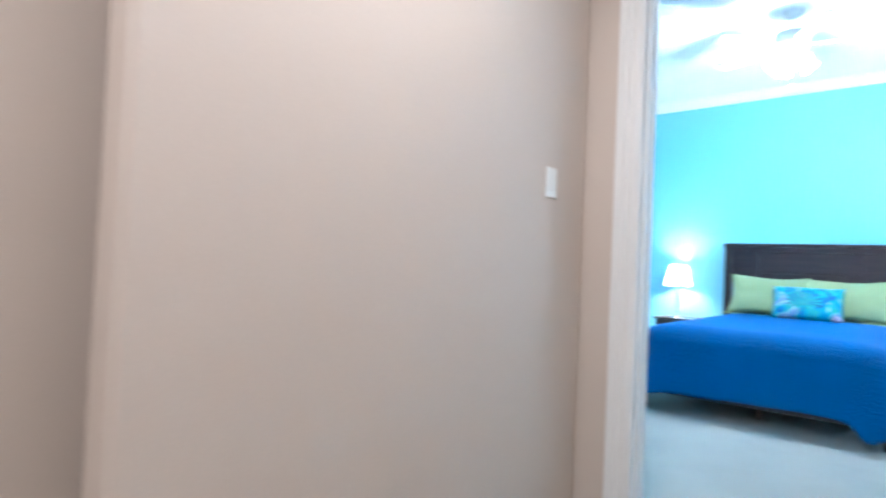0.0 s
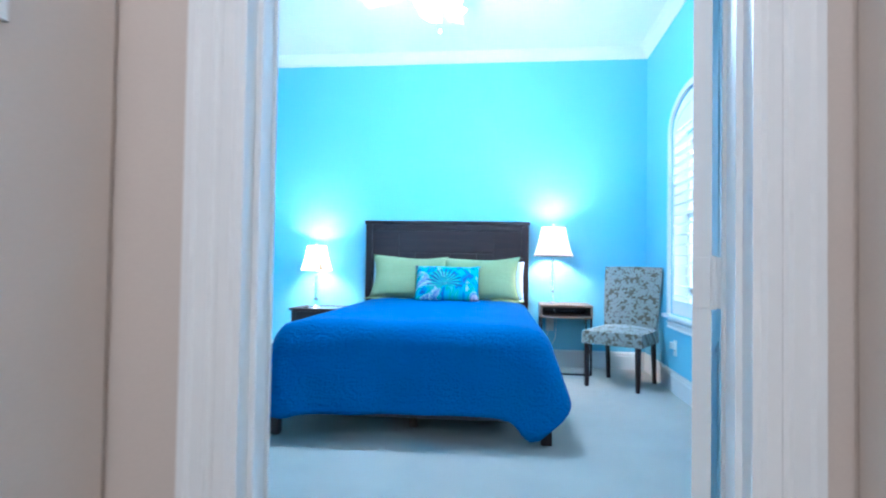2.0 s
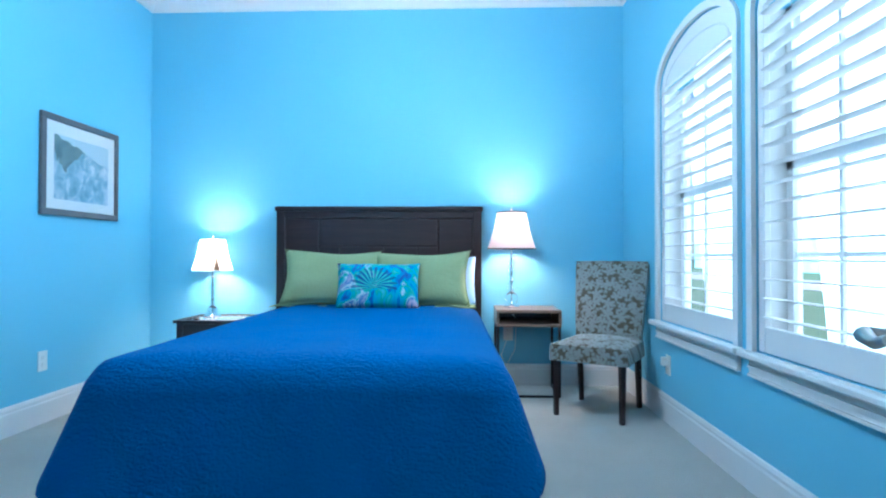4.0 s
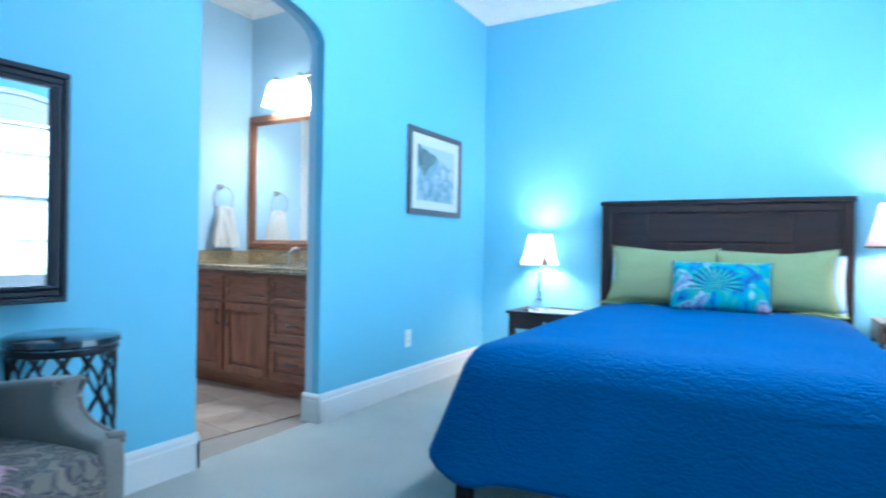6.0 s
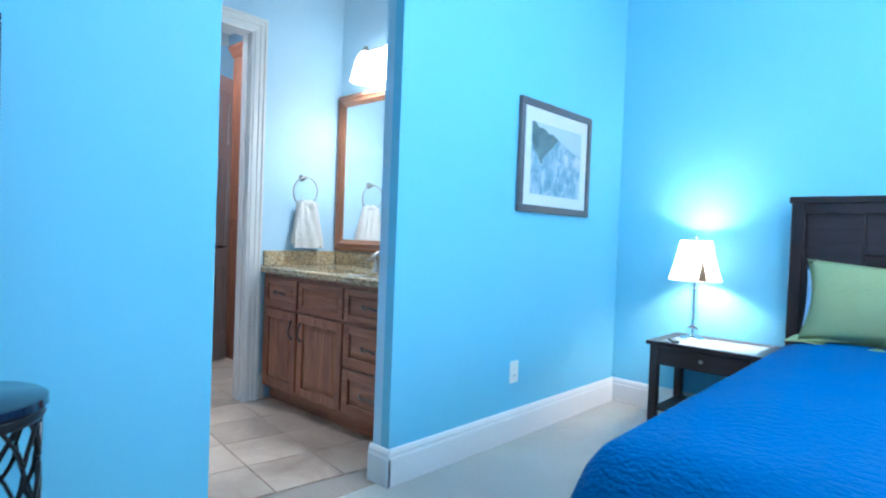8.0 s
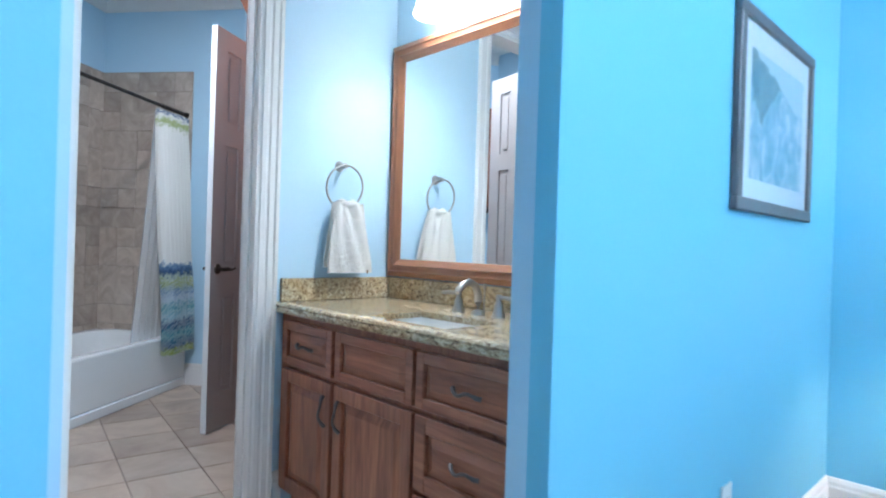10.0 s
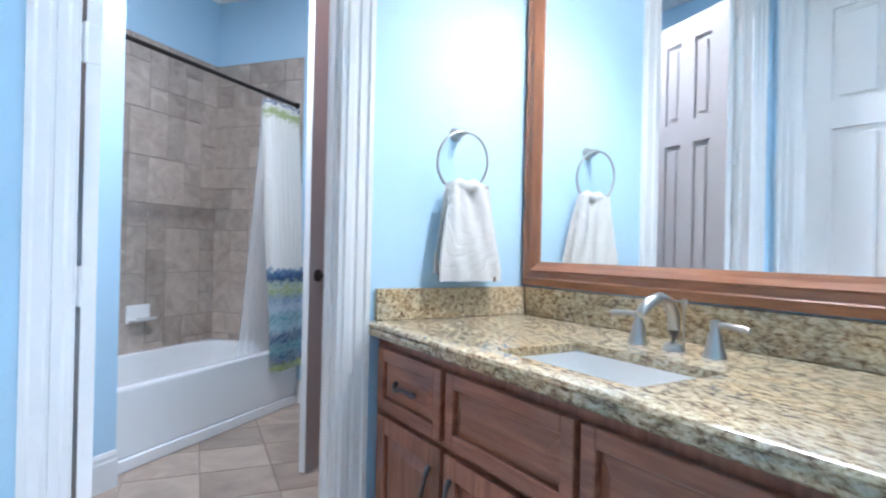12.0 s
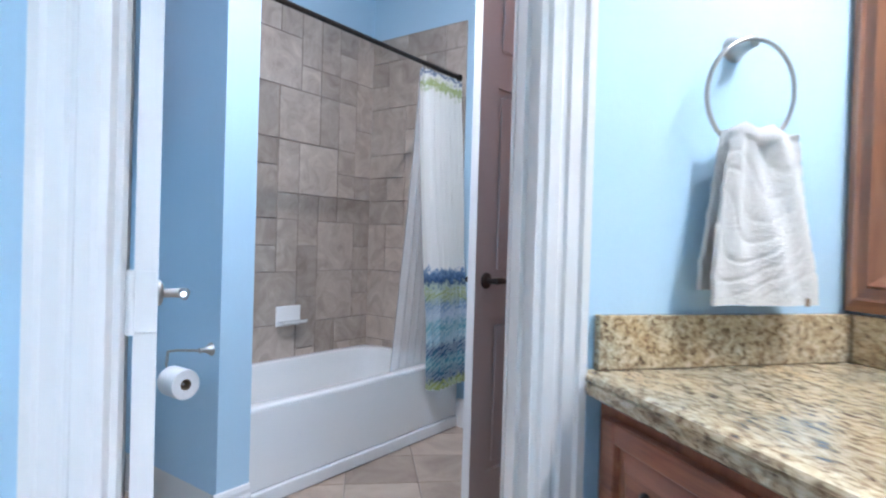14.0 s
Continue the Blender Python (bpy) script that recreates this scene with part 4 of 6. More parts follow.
# ---- bedroom things ----
def spheres(zs, rs):
    prof = []
    for z, r in zip(zs, rs):
        for k in range(7):
            t = -math.pi / 2 + math.pi * (k + 0.5) / 7
            prof.append((r * math.cos(t), z + r * math.sin(t)))
    return [(0.0, zs[0] - rs[0])] + prof + [(0.0, zs[-1] + rs[-1])]


def wall_plate(name, m, label, kind):
    """A cover plate in its own x-z plane, facing -y."""
    p = thing(name, m, label, "switch" if kind == "switch" else "outlet")
    bm = boxes((-0.039, 0.039, -0.006, 0.0, -0.062, 0.062), bevel=0.002)
    part("plate", bm, M_PLASTIC, p)
    if kind == "switch":
        part("rocker", prism([(-0.0095, -0.033), (-0.004, 0.0), (-0.0075, 0.033), (-0.004, 0.034), (-0.004, -0.034)], 0.032, "x", -0.016), M_PLASTIC, p, "white rocker")
        box_frame = boxes((-0.0185, -0.0165, -0.0075, -0.005, -0.036, 0.036), (0.0165, 0.0185, -0.0075, -0.005, -0.036, 0.036), (-0.0185, 0.0185, -0.0075, -0.005, 0.034, 0.036), (-0.0185, 0.0185, -0.0075, -0.005, -0.036, -0.034))
        part("rocker_frame", box_frame, M_PLASTIC, p)
    else:
        for z in (-0.02, 0.02):
            part("socket", lathe([(0.0, 0.002), (0.015, 0.002), (0.017, 0.0)], 16, at=(0, 0, 0)), M_PLASTIC, p).matrix_local = pose(0, -0.006, z, 90, 0, 0)
            for x in (-0.006, 0.006):
                part("slot", boxes((x - 0.001, x + 0.001, -0.0088, -0.0078, z - 0.004, z + 0.004)), M_SLOT, p)
    return p


wall_plate("light_switch", at(HXW, 3.285, 1.42, 90), "white rocker light switch on beige wall", "switch")
wall_plate("wall_outlet", at(XW, 7.21, 0.385, 90), "white wall outlet above baseboard", "outlet")
wall_plate("wall_outlet", at(0.46, YN, 0.42, 0), "white outlet behind a bedside table", "outlet")
o = wall_plate("wall_outlet", at(XE, 7.40, 0.36, -90), "white outlet with a plugged-in night light", "outlet")
part("night_light", boxes((-0.02, 0.02, -0.045, -0.009, -0.005, 0.05), bevel=0.006), M_PLASTIC, o, "small white night light")

# canvas in the hall
c = thing("wall_art", at(HXE, 2.55, 1.635, -90), "pale blue grey abstract canvas on hall wall", "painting")
part("canvas", boxes((-0.447, 0.447, -0.030, -0.024, -0.317, 0.317)), M_CANVAS, c)
for x0, x1, z0, z1 in ((-0.45, 0.45, 0.296, 0.32), (-0.45, 0.45, -0.32, -0.296), (-0.45, -0.426, -0.296, 0.296), (0.426, 0.45, -0.296, 0.296)):
    part("stretcher_bar", boxes((x0, x1, -0.028, -0.002, z0, z1), bevel=0.003), M_CANVAS, c)

# bed
BX, BY = -0.515, 5.83
BED = at(BX, BY, 0, 1.5) @ Matrix.Diagonal((1.023, 1, 1, 1))
bed = thing("bed", BED, "dark espresso wooden queen bed frame with panelled headboard", "bed")
HBY = 2.45
hb = part("headboard", boxes((-0.79, 0.79, HBY + 0.018, HBY + 0.055, 0.25, 1.40)), M_DARKWOOD, bed)
part("headboard_cap", boxes((-0.81, 0.81, HBY - 0.015, HBY + 0.07, 1.40, 1.437), bevel=0.006), M_DARKWOOD, bed)
for x0, x1 in ((-0.80, -0.735), (0.735, 0.80)):
    part("headboard_post", boxes((x0, x1, HBY, HBY + 0.06, 0.0, 1.40), bevel=0.004), M_DARKWOODZ, bed)
part("headboard_rail", boxes((-0.735, 0.735, HBY + 0.004, HBY + 0.05, 1.345, 1.40), bevel=0.003), M_DARKWOOD, bed)
for x0, x1, z0, z1 in ((-0.725, -0.47, 0.62, 1.335), (-0.46, 0.46, 1.125, 1.335), (0.47, 0.725, 0.62, 1.335), (-0.46, -0.31, 0.62, 1.115), (-0.30, 0.04, 0.62, 1.115), (-0.005 + 0.055, 0.30, 0.62, 1.115), (0.31, 0.46, 0.62, 1.115)):
    part("headboard_panel", boxes((x0, x1, HBY + 0.009, HBY + 0.022, z0, z1), bevel=0.004), M_DARKWOOD, bed)
part("side_rail", boxes((-0.785, -0.755, 0.03, HBY, 0.155, 0.30), bevel=0.004), M_DARKWOOD, bed)
part("side_rail", boxes((0.755, 0.785, 0.03, HBY, 0.155, 0.30), bevel=0.004), M_DARKWOOD, bed)
part("foot_rail", boxes((-0.80, 0.80, 0.0, 0.035, 0.125, 0.30), bevel=0.004), M_DARKWOOD, bed)
for x in (-0.77, 0.77):
    bm = bmesh.new()
    box(bm, x - 0.03, x + 0.03, -0.004, 0.056, 0, 0.30, bevel=0.004)
    part("leg", bm, M_DARKWOODZ, bed)
part("leg", boxes((-0.022, 0.022, 0.25, 0.294, 0, 0.15), bevel=0.003), M_REDWOOD, bed, "pale centre support leg")
part("slat_deck", boxes((-0.755, 0.755, 0.036, HBY - 0.002, 0.20, 0.235)), M_REDWOOD, bed)

mat = thing("mattress", BED @ at(0, 0, 0.236), "white queen mattress under a blue spread", "mattress")
part("cover", boxes((-0.705, 0.705, 0.045, HBY - 0.03, 0.0, 0.405), bevel=0.08), M_MATTRESS, mat)

# bedspread: the top and three hanging sides in one cloth
spread = thing("bedspread", BED, "royal blue quilted bedspread hanging to near the floor", "bedspread")
HALF, FOOT, HEAD, TOPZ, RAD = 0.735, 0.0, HBY - 0.22, 0.662, 0.10


def spread_edge(s):
    """Points and outward ways along the left side, the foot and the right side, s from 0 to 1."""
    side, foot, arc = HEAD - RAD - FOOT, 2 * (HALF - RAD), RAD * math.pi / 2
    total = 2 * side + foot + 2 * arc
    d = s * total
    if d < side:
        return (-HALF, HEAD - d), (-1, 0), 0.0
    d -= side
    if d < arc:
        t = d / RAD
        return (-HALF + RAD - RAD * math.cos(t), FOOT + RAD - RAD * math.sin(t)), (-math.cos(t), -math.sin(t)), math.sin(2 * t)
    d -= arc
    if d < foot:
        return (-HALF + RAD + d, FOOT), (0, -1), 0.0
    d -= foot
    if d < arc:
        t = d / RAD
        return (HALF - RAD + RAD * math.sin(t), FOOT + RAD - RAD * math.cos(t)), (math.sin(t), -math.cos(t)), math.sin(2 * t)
    d -= arc
    return (HALF, FOOT + RAD + d), (1, 0), 0.0


def corner_pull(x, y):
    """How near a point of the edge is to a foot corner."""
    return max(math.exp(-math.hypot(x - sx * (HALF - 0.012), y - FOOT - 0.012) / 0.09) for sx in (-1, 1))


def spread_point(s, r):
    (x, y), (nx, ny), _ = spread_edge(s)
    near = corner_pull(x, y)
    ripple = 0.010 * math.sin(s * 47 + 0.7) + 0.007 * math.sin(s * 101)
    if r < 0.4:                                # the top, from the middle line outwards
        t = r / 0.4
        cx, cy = 0.0, max(y, 0.35)
        px, py = cx + (x - cx) * t, cy + (y - cy) * t
        z = TOPZ - 0.035 * t ** 8 + 0.006 * noise.noise(Vector((px * 3, py * 3, 0)))
        return (px, py, z)
    h = (r - 0.4) / 0.6
    drop = 0.37 + 0.08 * ny * ny + (0.15 if x > 0 else 0.03) * math.exp(-math.hypot(abs(x) - HALF + 0.08, y - FOOT - 0.01) / 0.05) + 0.010 * math.sin(s * 19)
    out = 0.028 * min(1, h * 6) ** 0.6 + 0.085 * h + near * 0.12 * h + ripple * h
    z = TOPZ - 0.035 - drop * h
    return (x + nx * out, y + ny * out, max(z, 0.035))


bm = sheet(lambda u, v: spread_point(u, v), 360, 40)
bmesh.ops.remove_doubles(bm, verts=bm.verts, dist=0.0005)
bmesh.ops.recalc_face_normals(bm, faces=bm.faces[:])
sp = part("cloth", bm, M_SPREAD, spread, smooth=180)
mod = sp.modifiers.new("thickness", "SOLIDIFY")
mod.thickness, mod.offset = 0.012, 1.0
part("hem", tube([spread_point(k / 360, 1.0) for k in range(361)], 0.0065, 6), M_SPREAD, spread, "bound hem", 80)


def pillow(name, m, w, h, t, material, label, category="pillow", pinch=0.04, flange=0.0, group=""):
    """A stuffed cushion in its x-z plane, standing on its long edge."""
    p = thing(name, m, label, category, group)
    bm = bmesh.new()

    def side(sgn):
        def fn(u, v):
            a, b = 2 * u - 1, 2 * v - 1
            body = max(0.0, (1 - abs(a) ** 2.6) * (1 - abs(b) ** 2.6)) ** 0.55
            px = w / 2 * a * (1 - pinch * (1 - abs(a)) * 0 - pinch * (1 - b * b) * abs(a) ** 3)
            pz = h / 2 * b * (1 - pinch * (1 - a * a) * abs(b) ** 3 * 1.2 - (0.02 * math.sin(a * 4.1 + w * 9) if b > 0 else 0.0) * b * b)
            wob = 0.012 * noise.noise(Vector((a * 2.1 + w * 7, b * 2.1, sgn + t * 31)))
            return (px, sgn * (t / 2 * body + 0.002) + wob * body, pz + h / 2)
        return fn
    sheet(side(-1), 22, 16, bm=bm)
    sheet(side(1), 22, 16, bm=bm)
    bmesh.ops.remove_doubles(bm, verts=bm.verts, dist=0.0045)
    part("cushion", bm, material, p, smooth=180)
    if flange:
        edge = side(1)
        walk_round = [(k / 16, 0.0) for k in range(16)] + [(1.0, k / 12) for k in range(12)] + [(1 - k / 16, 1.0) for k in range(16)] + [(0.0, 1 - k / 12) for k in range(12)]
        rim = [(edge(u, v)[0], 0.0, edge(u, v)[2]) for u, v in walk_round]
        part("piping", tube(rim, flange, 6, closed=True), material, p)
    return p


PZ = 0.668
pillow("pillow", pose(BX - 0.46, BY + HBY - 0.13, PZ, -14, 0, 0), 0.66, 0.40, 0.15, M_PALEBLUE, "pale blue bed pillow against the headboard", group="pillows on the bed")
pillow("pillow", pose(BX + 0.36, BY + HBY - 0.13, PZ, -14, 0, 0), 0.70, 0.38, 0.15, M_PALEBLUE, "pale blue bed pillow against the headboard", group="pillows on the bed")
pillow("pillow", pose(BX - 0.395, BY + HBY - 0.30, PZ, -20, 1.5, 3), 0.74, 0.44, 0.17, M_GREEN, "sage green quilted sham on the bed", group="pillows on the bed", pinch=0.11, flange=0.006)
pillow("pillow", pose(BX + 0.295, BY + HBY - 0.30, PZ, -20, -1.0, -3), 0.74, 0.43, 0.17, M_GREEN, "sage green quilted sham on the bed", group="pillows on the bed", pinch=0.11, flange=0.006)
pillow("throw_pillow", pose(BX + 0.0, BY + HBY - 0.49, PZ, -16, 0, 1), 0.60, 0.335, 0.13, M_SEASCAPE, "blue and teal printed lumbar cushion", "cushion")
lip = thing("coverlet_fold", at(BX - 0.055, BY + HBY - 0.33, 0.668, 1.5), "lime green coverlet edge under the pillows", "coverlet")
part("cloth", sheet(lambda u, v: ((u - 0.5) * 1.52, -0.03 + v * 0.30 + 0.012 * math.sin(u * 23), 0.006 * math.sin(u * 31) * (1 - v) + 0.004), 60, 6, 0.006), M_GREEN, lip, smooth=60)


# bedside tables
ns = thing("nightstand", at(-1.74, 7.935), "dark espresso nightstand with a glass inset top", "nightstand")
W2, D2, H2 = 0.31, 0.46, 0.56
for x in (-W2 + 0.03, W2 - 0.03):
    for y in (0.03, D2 - 0.03):
        part("leg", boxes((x - 0.024, x + 0.024, y - 0.024, y + 0.024, 0, H2 - 0.022), bevel=0.003), M_DARKWOODZ, ns)
part("top_frame", boxes((-W2 - 0.012, W2 + 0.012, -0.012, 0.05, H2 - 0.022, H2), (-W2 - 0.012, W2 + 0.012, D2 - 0.05, D2 + 0.01, H2 - 0.022, H2), (-W2 - 0.012, -W2 + 0.05, 0.05, D2 - 0.05, H2 - 0.022, H2), (W2 - 0.05, W2 + 0.012, 0.05, D2 - 0.05, H2 - 0.022, H2)), M_DARKWOOD, ns)
M_INSET = material("frosted glass inset", (0.62, 0.66, 0.68), 0.12, vary=0.02, coat=0.6)
part("glass_inset", boxes((-W2 + 0.05, W2 - 0.05, 0.05, D2 - 0.05, H2 - 0.018, H2 - 0.004)), M_INSET, ns, "pale glass inset")
part("apron", boxes((-W2 + 0.012, W2 - 0.012, 0.014, D2 - 0.014, H2 - 0.14, H2 - 0.022)), M_DARKWOOD, ns)
part("drawer_front", boxes((-W2 + 0.056, W2 - 0.056, 0.002, 0.016, H2 - 0.135, H2 - 0.028), bevel=0.003), M_DARKWOOD, ns)
part("knob", lathe([(0, 0.02), (0.01, 0.018), (0.012, 0.01), (0.006, 0.0)], 14), M_NICKEL, ns, smooth=40).matrix_local = pose(0, 0.002, H2 - 0.08, 90, 0, 0)
part("shelf", boxes((-W2 + 0.03, W2 - 0.03, 0.03, D2 - 0.03, 0.14, 0.16)), M_DARKWOOD, ns)

rm = thing("remote_control", at(-1.93, 8.01, H2, 35), "small black remote on the nightstand", "remote")
part("case", boxes((-0.02, 0.02, -0.055, 0.055, 0, 0.014), bevel=0.004), M_BLACKMETAL, rm)

st = thing("side_table", at(0.581, 7.985), "brown wooden box table on thin black metal legs", "side table")
W3, D3, H3 = 0.2385, 0.42, 0.646
part("box_top", boxes((-W3, W3, 0, D3, H3 - 0.022, H3), bevel=0.003), M_REDWOOD, st)
part("box_bottom", boxes((-W3, W3, 0, D3, H3 - 0.125, H3 - 0.105), bevel=0.003), M_REDWOOD, st)
for x0, x1 in ((-W3, -W3 + 0.018), (W3 - 0.018, W3)):
    part("box_side", boxes((x0, x1, 0, D3, H3 - 0.105, H3 - 0.022)), M_REDWOOD, st)
part("box_back", boxes((-W3 + 0.018, W3 - 0.018, D3 - 0.015, D3, H3 - 0.105, H3 - 0.022)), M_DARKWOOD, st)
for x in (-W3 + 0.012, W3 - 0.012):
    for y in (0.02, D3 - 0.02):
        part("leg", boxes((x - 0.009, x + 0.009, y - 0.009, y + 0.009, 0.0, H3 - 0.125)), M_BLACKMETAL, st)
    part("runner", boxes((x - 0.009, x + 0.009, 0.029, D3 - 0.029, 0.0, 0.018)), M_BLACKMETAL, st)
part("cross_bar", boxes((-W3 + 0.021, W3 - 0.021, 0.012, 0.028, 0.0, 0.016)), M_BLACKMETAL, st)


def crystal_lamp(name, m, base_r, zs, rs, z0, z1, r0, r1, label, shade_material, watts, trim=None):
    l = thing(name, m, label, "lamp")
    part("base", lathe([(0, 0), (base_r, 0), (base_r, 0.012), (base_r * 0.9, 0.018), (0.012, 0.02), (0.0, 0.02)], 28), M_CHROME, l, "chrome foot", 40)
    part("stem", lathe([(0.004, 0.02), (0.004, z1 + 0.005), (0.0, z1 + 0.005)], 8), M_CHROME, l)
    for z, r in zip(zs, rs):
        part("crystal_ball", lathe([(0.0, z - r)] + [(r * math.cos(t), z + r * math.sin(t)) for t in [math.pi * (k / 10 - 0.5) for k in range(1, 10)]] + [(0.0, z + r)], 16), M_CRYSTAL, l, "clear crystal ball", 60)
        part("collar", lathe([(0.0, z + r + 0.003), (r * 0.42, z + r + 0.003), (r * 0.42, z + r - 0.003), (0.0, z + r - 0.003)], 14), M_CHROME, l)
    n = 48
    prof = []
    for k in range(13):
        t = k / 12
        r = r0 + (r1 - r0) * t + 0.1 * (r0 - r1) * math.sin(math.pi * t) * -1.0
        prof.append((r, z0 + (z1 - z0) * t))
    bm = bmesh.new()
    rings = [[bm.verts.new(((r * (1 + (0.012 if i % 4 == 0 else 0))) * math.cos(2 * math.pi * i / n), (r * (1 + (0.012 if i % 4 == 0 else 0))) * math.sin(2 * math.pi * i / n), z)) for i in range(n)] for r, z in prof]
    for a, b in zip(rings, rings[1:]):
        for i in range(n):
            j = (i + 1) % n
            bm.faces.new((a[i], a[j], b[j], b[i]))
    part("shade", bm, shade_material, l, "softly lit fabric shade", 40)
    if trim:
        for r, z in ((r0 * 1.005, z0), (r1 * 1.01, z1)):
            part("shade_trim", tube([(r * math.cos(2 * math.pi * i / 40), r * math.sin(2 * math.pi * i / 40), z) for i in range(40)], 0.005, 6, closed=True), trim, l, "dark braid trim")
    part("finial", lathe([(0, 0.035), (0.008, 0.028), (0.01, 0.018), (0.004, 0.008), (0.006, 0)], 10), M_CHROME, l, smooth=40).matrix_local = pose(0, 0, z1 + 0.004)
    part("bulb", lathe([(0, -0.04), (0.018, -0.03), (0.03, 0.0), (0.024, 0.025), (0, 0.035)], 14), M_BULBGLASS, l, "lit bulb", 60).matrix_local = pose(0, 0, z0 + (z1 - z0) * 0.6)
    q = m.translation
    lamp("bedside_lamp_light", "POINT", at(q.x, q.y, q.z + z0 + (z1 - z0) * 0.6), watts, (1.0, 0.74, 0.56), 0.06)
    return l


crystal_lamp("table_lamp", at(-1.90, 8.23, H2 - 0.004), 0.07, (0.055, 0.115, 0.17, 0.225, 0.285, 0.335), (0.034, 0.027, 0.027, 0.026, 0.03, 0.02), 0.37, 0.615, 0.155, 0.092,
             "small crystal lamp with white shade, lit", M_SHADE, 60)
crystal_lamp("table_lamp", at(0.47, 8.20, H3), 0.06, (0.07, 0.165, 0.235, 0.295, 0.35, 0.40), (0.05, 0.04, 0.032, 0.03, 0.028, 0.02), 0.455, 0.735, 0.185, 0.112,
             "tall crystal ball lamp with pleated shade, lit", M_SHADE2, 58, M_SHELL)
tg = thing("shade_tag", at(-1.81, 8.092, H2 + 0.37), "dark hanging tag on the lampshade", "tag")
part("card", prism([(-0.022, 0.0), (0.028, -0.002), (0.004, 0.115), (-0.006, 0.115)], 0.003, "y"), M_KRAFT, tg)
cord = thing("lamp_cord", at(0.46, YN - 0.012), "thin clear lamp cord hanging to outlet", "cord")
part("wire", tube([(0.0, -0.005, 0.43), (-0.02, -0.05, 0.36), (-0.06, -0.06, 0.25), (-0.02, -0.05, 0.16), (0.05, -0.06, 0.30), (0.06, -0.05, 0.53), (0.02, -0.01, 0.60)], 0.003, 6), M_PLASTIC, cord, smooth=60)


# upholstered chair
def dining_chair(m):
    c = thing("dining_chair", m, "armless chair in olive and silver floral upholstery", "chair")
    for x in (-0.215, 0.215):
        bm = bmesh.new()
        tube([(x, 0.025, 0.0), (x, 0.025, 0.40)], [0.019, 0.026], 4, bm)
        part("leg", bm, M_DARKWOODZ, c)
        bm = bmesh.new()
        tube([(x * 0.95, 0.50, 0.0), (x * 0.95, 0.455, 0.40)], [0.019, 0.024], 4, bm)
        part("leg", bm, M_DARKWOODZ, c)
    bm = boxes((-0.255, 0.255, 0.0, 0.48, 0.36, 0.485))
    bmesh.ops.subdivide_edges(bm, edges=bm.edges[:], cuts=6, use_grid_fill=True)
    for v in bm.verts:
        a, b = v.co.x / 0.255, (v.co.y - 0.24) / 0.24
        if v.co.z > 0.42:
            v.co.z += 0.03 * (1 - a * a) * (1 - b * b) - 0.02 * max(abs(a), abs(b)) ** 10
        f = 1 - 0.03 * max(0, (v.co.z - 0.42) / 0.06)
        v.co.x *= f * (0.96 + 0.04 * (1 - b) / 2)
    part("seat", bm, M_FLORAL, c, smooth=50)
    bm = boxes((-0.24, 0.24, 0.44, 0.50, 0.42, 1.0))
    bmesh.ops.subdivide_edges(bm, edges=bm.edges[:], cuts=7, use_grid_fill=True)
    for v in bm.verts:
        t = max(0.0, (v.co.z - 0.42) / 0.58)
        back = 0.10 * t ** 1.4
        a = v.co.x / 0.24
        if v.co.y < 0.47:
            v.co.y -= 0.022 * (1 - a ** 4) * math.sin(math.pi * min(1, t * 0.95))
        v.co.y += back
        v.co.x *= 0.94 + 0.14 * t
        if t > 0.9:
            v.co.z -= 0.012 * abs(a) ** 6
    part("backrest", bm, M_FLORAL, c, smooth=50)
    bm = tube([(-0.255, 0.545, 1.0), (-0.1, 0.535, 1.004), (0.1, 0.535, 1.004), (0.255, 0.545, 1.0)], 0.008, 6)
    part("piping", bm, M_FLORAL, c)
    return c


dining_chair(at(0.885, 7.42, 0, -30))

# framed seascape
pic = thing("framed_picture", at(XW, 7.55, 1.62, 90), "framed seascape print in dark grey frame", "picture")
PW, PH = 0.392, 0.322
for d in ((-PW, PW, -0.026, -0.002, PH - 0.042, PH), (-PW, PW, -0.026, -0.002, -PH, -PH + 0.042), (-PW, -PW + 0.042, -0.026, -0.002, -PH + 0.042, PH - 0.042), (PW - 0.042, PW, -0.026, -0.002, -PH + 0.042, PH - 0.042)):
    part("frame_bar", boxes(d, bevel=0.004), M_FRAMEGREY, pic)
part("mount", boxes((-PW + 0.04, PW - 0.04, -0.014, -0.004, -PH + 0.04, PH - 0.04)), M_MAT, pic, "white mount")


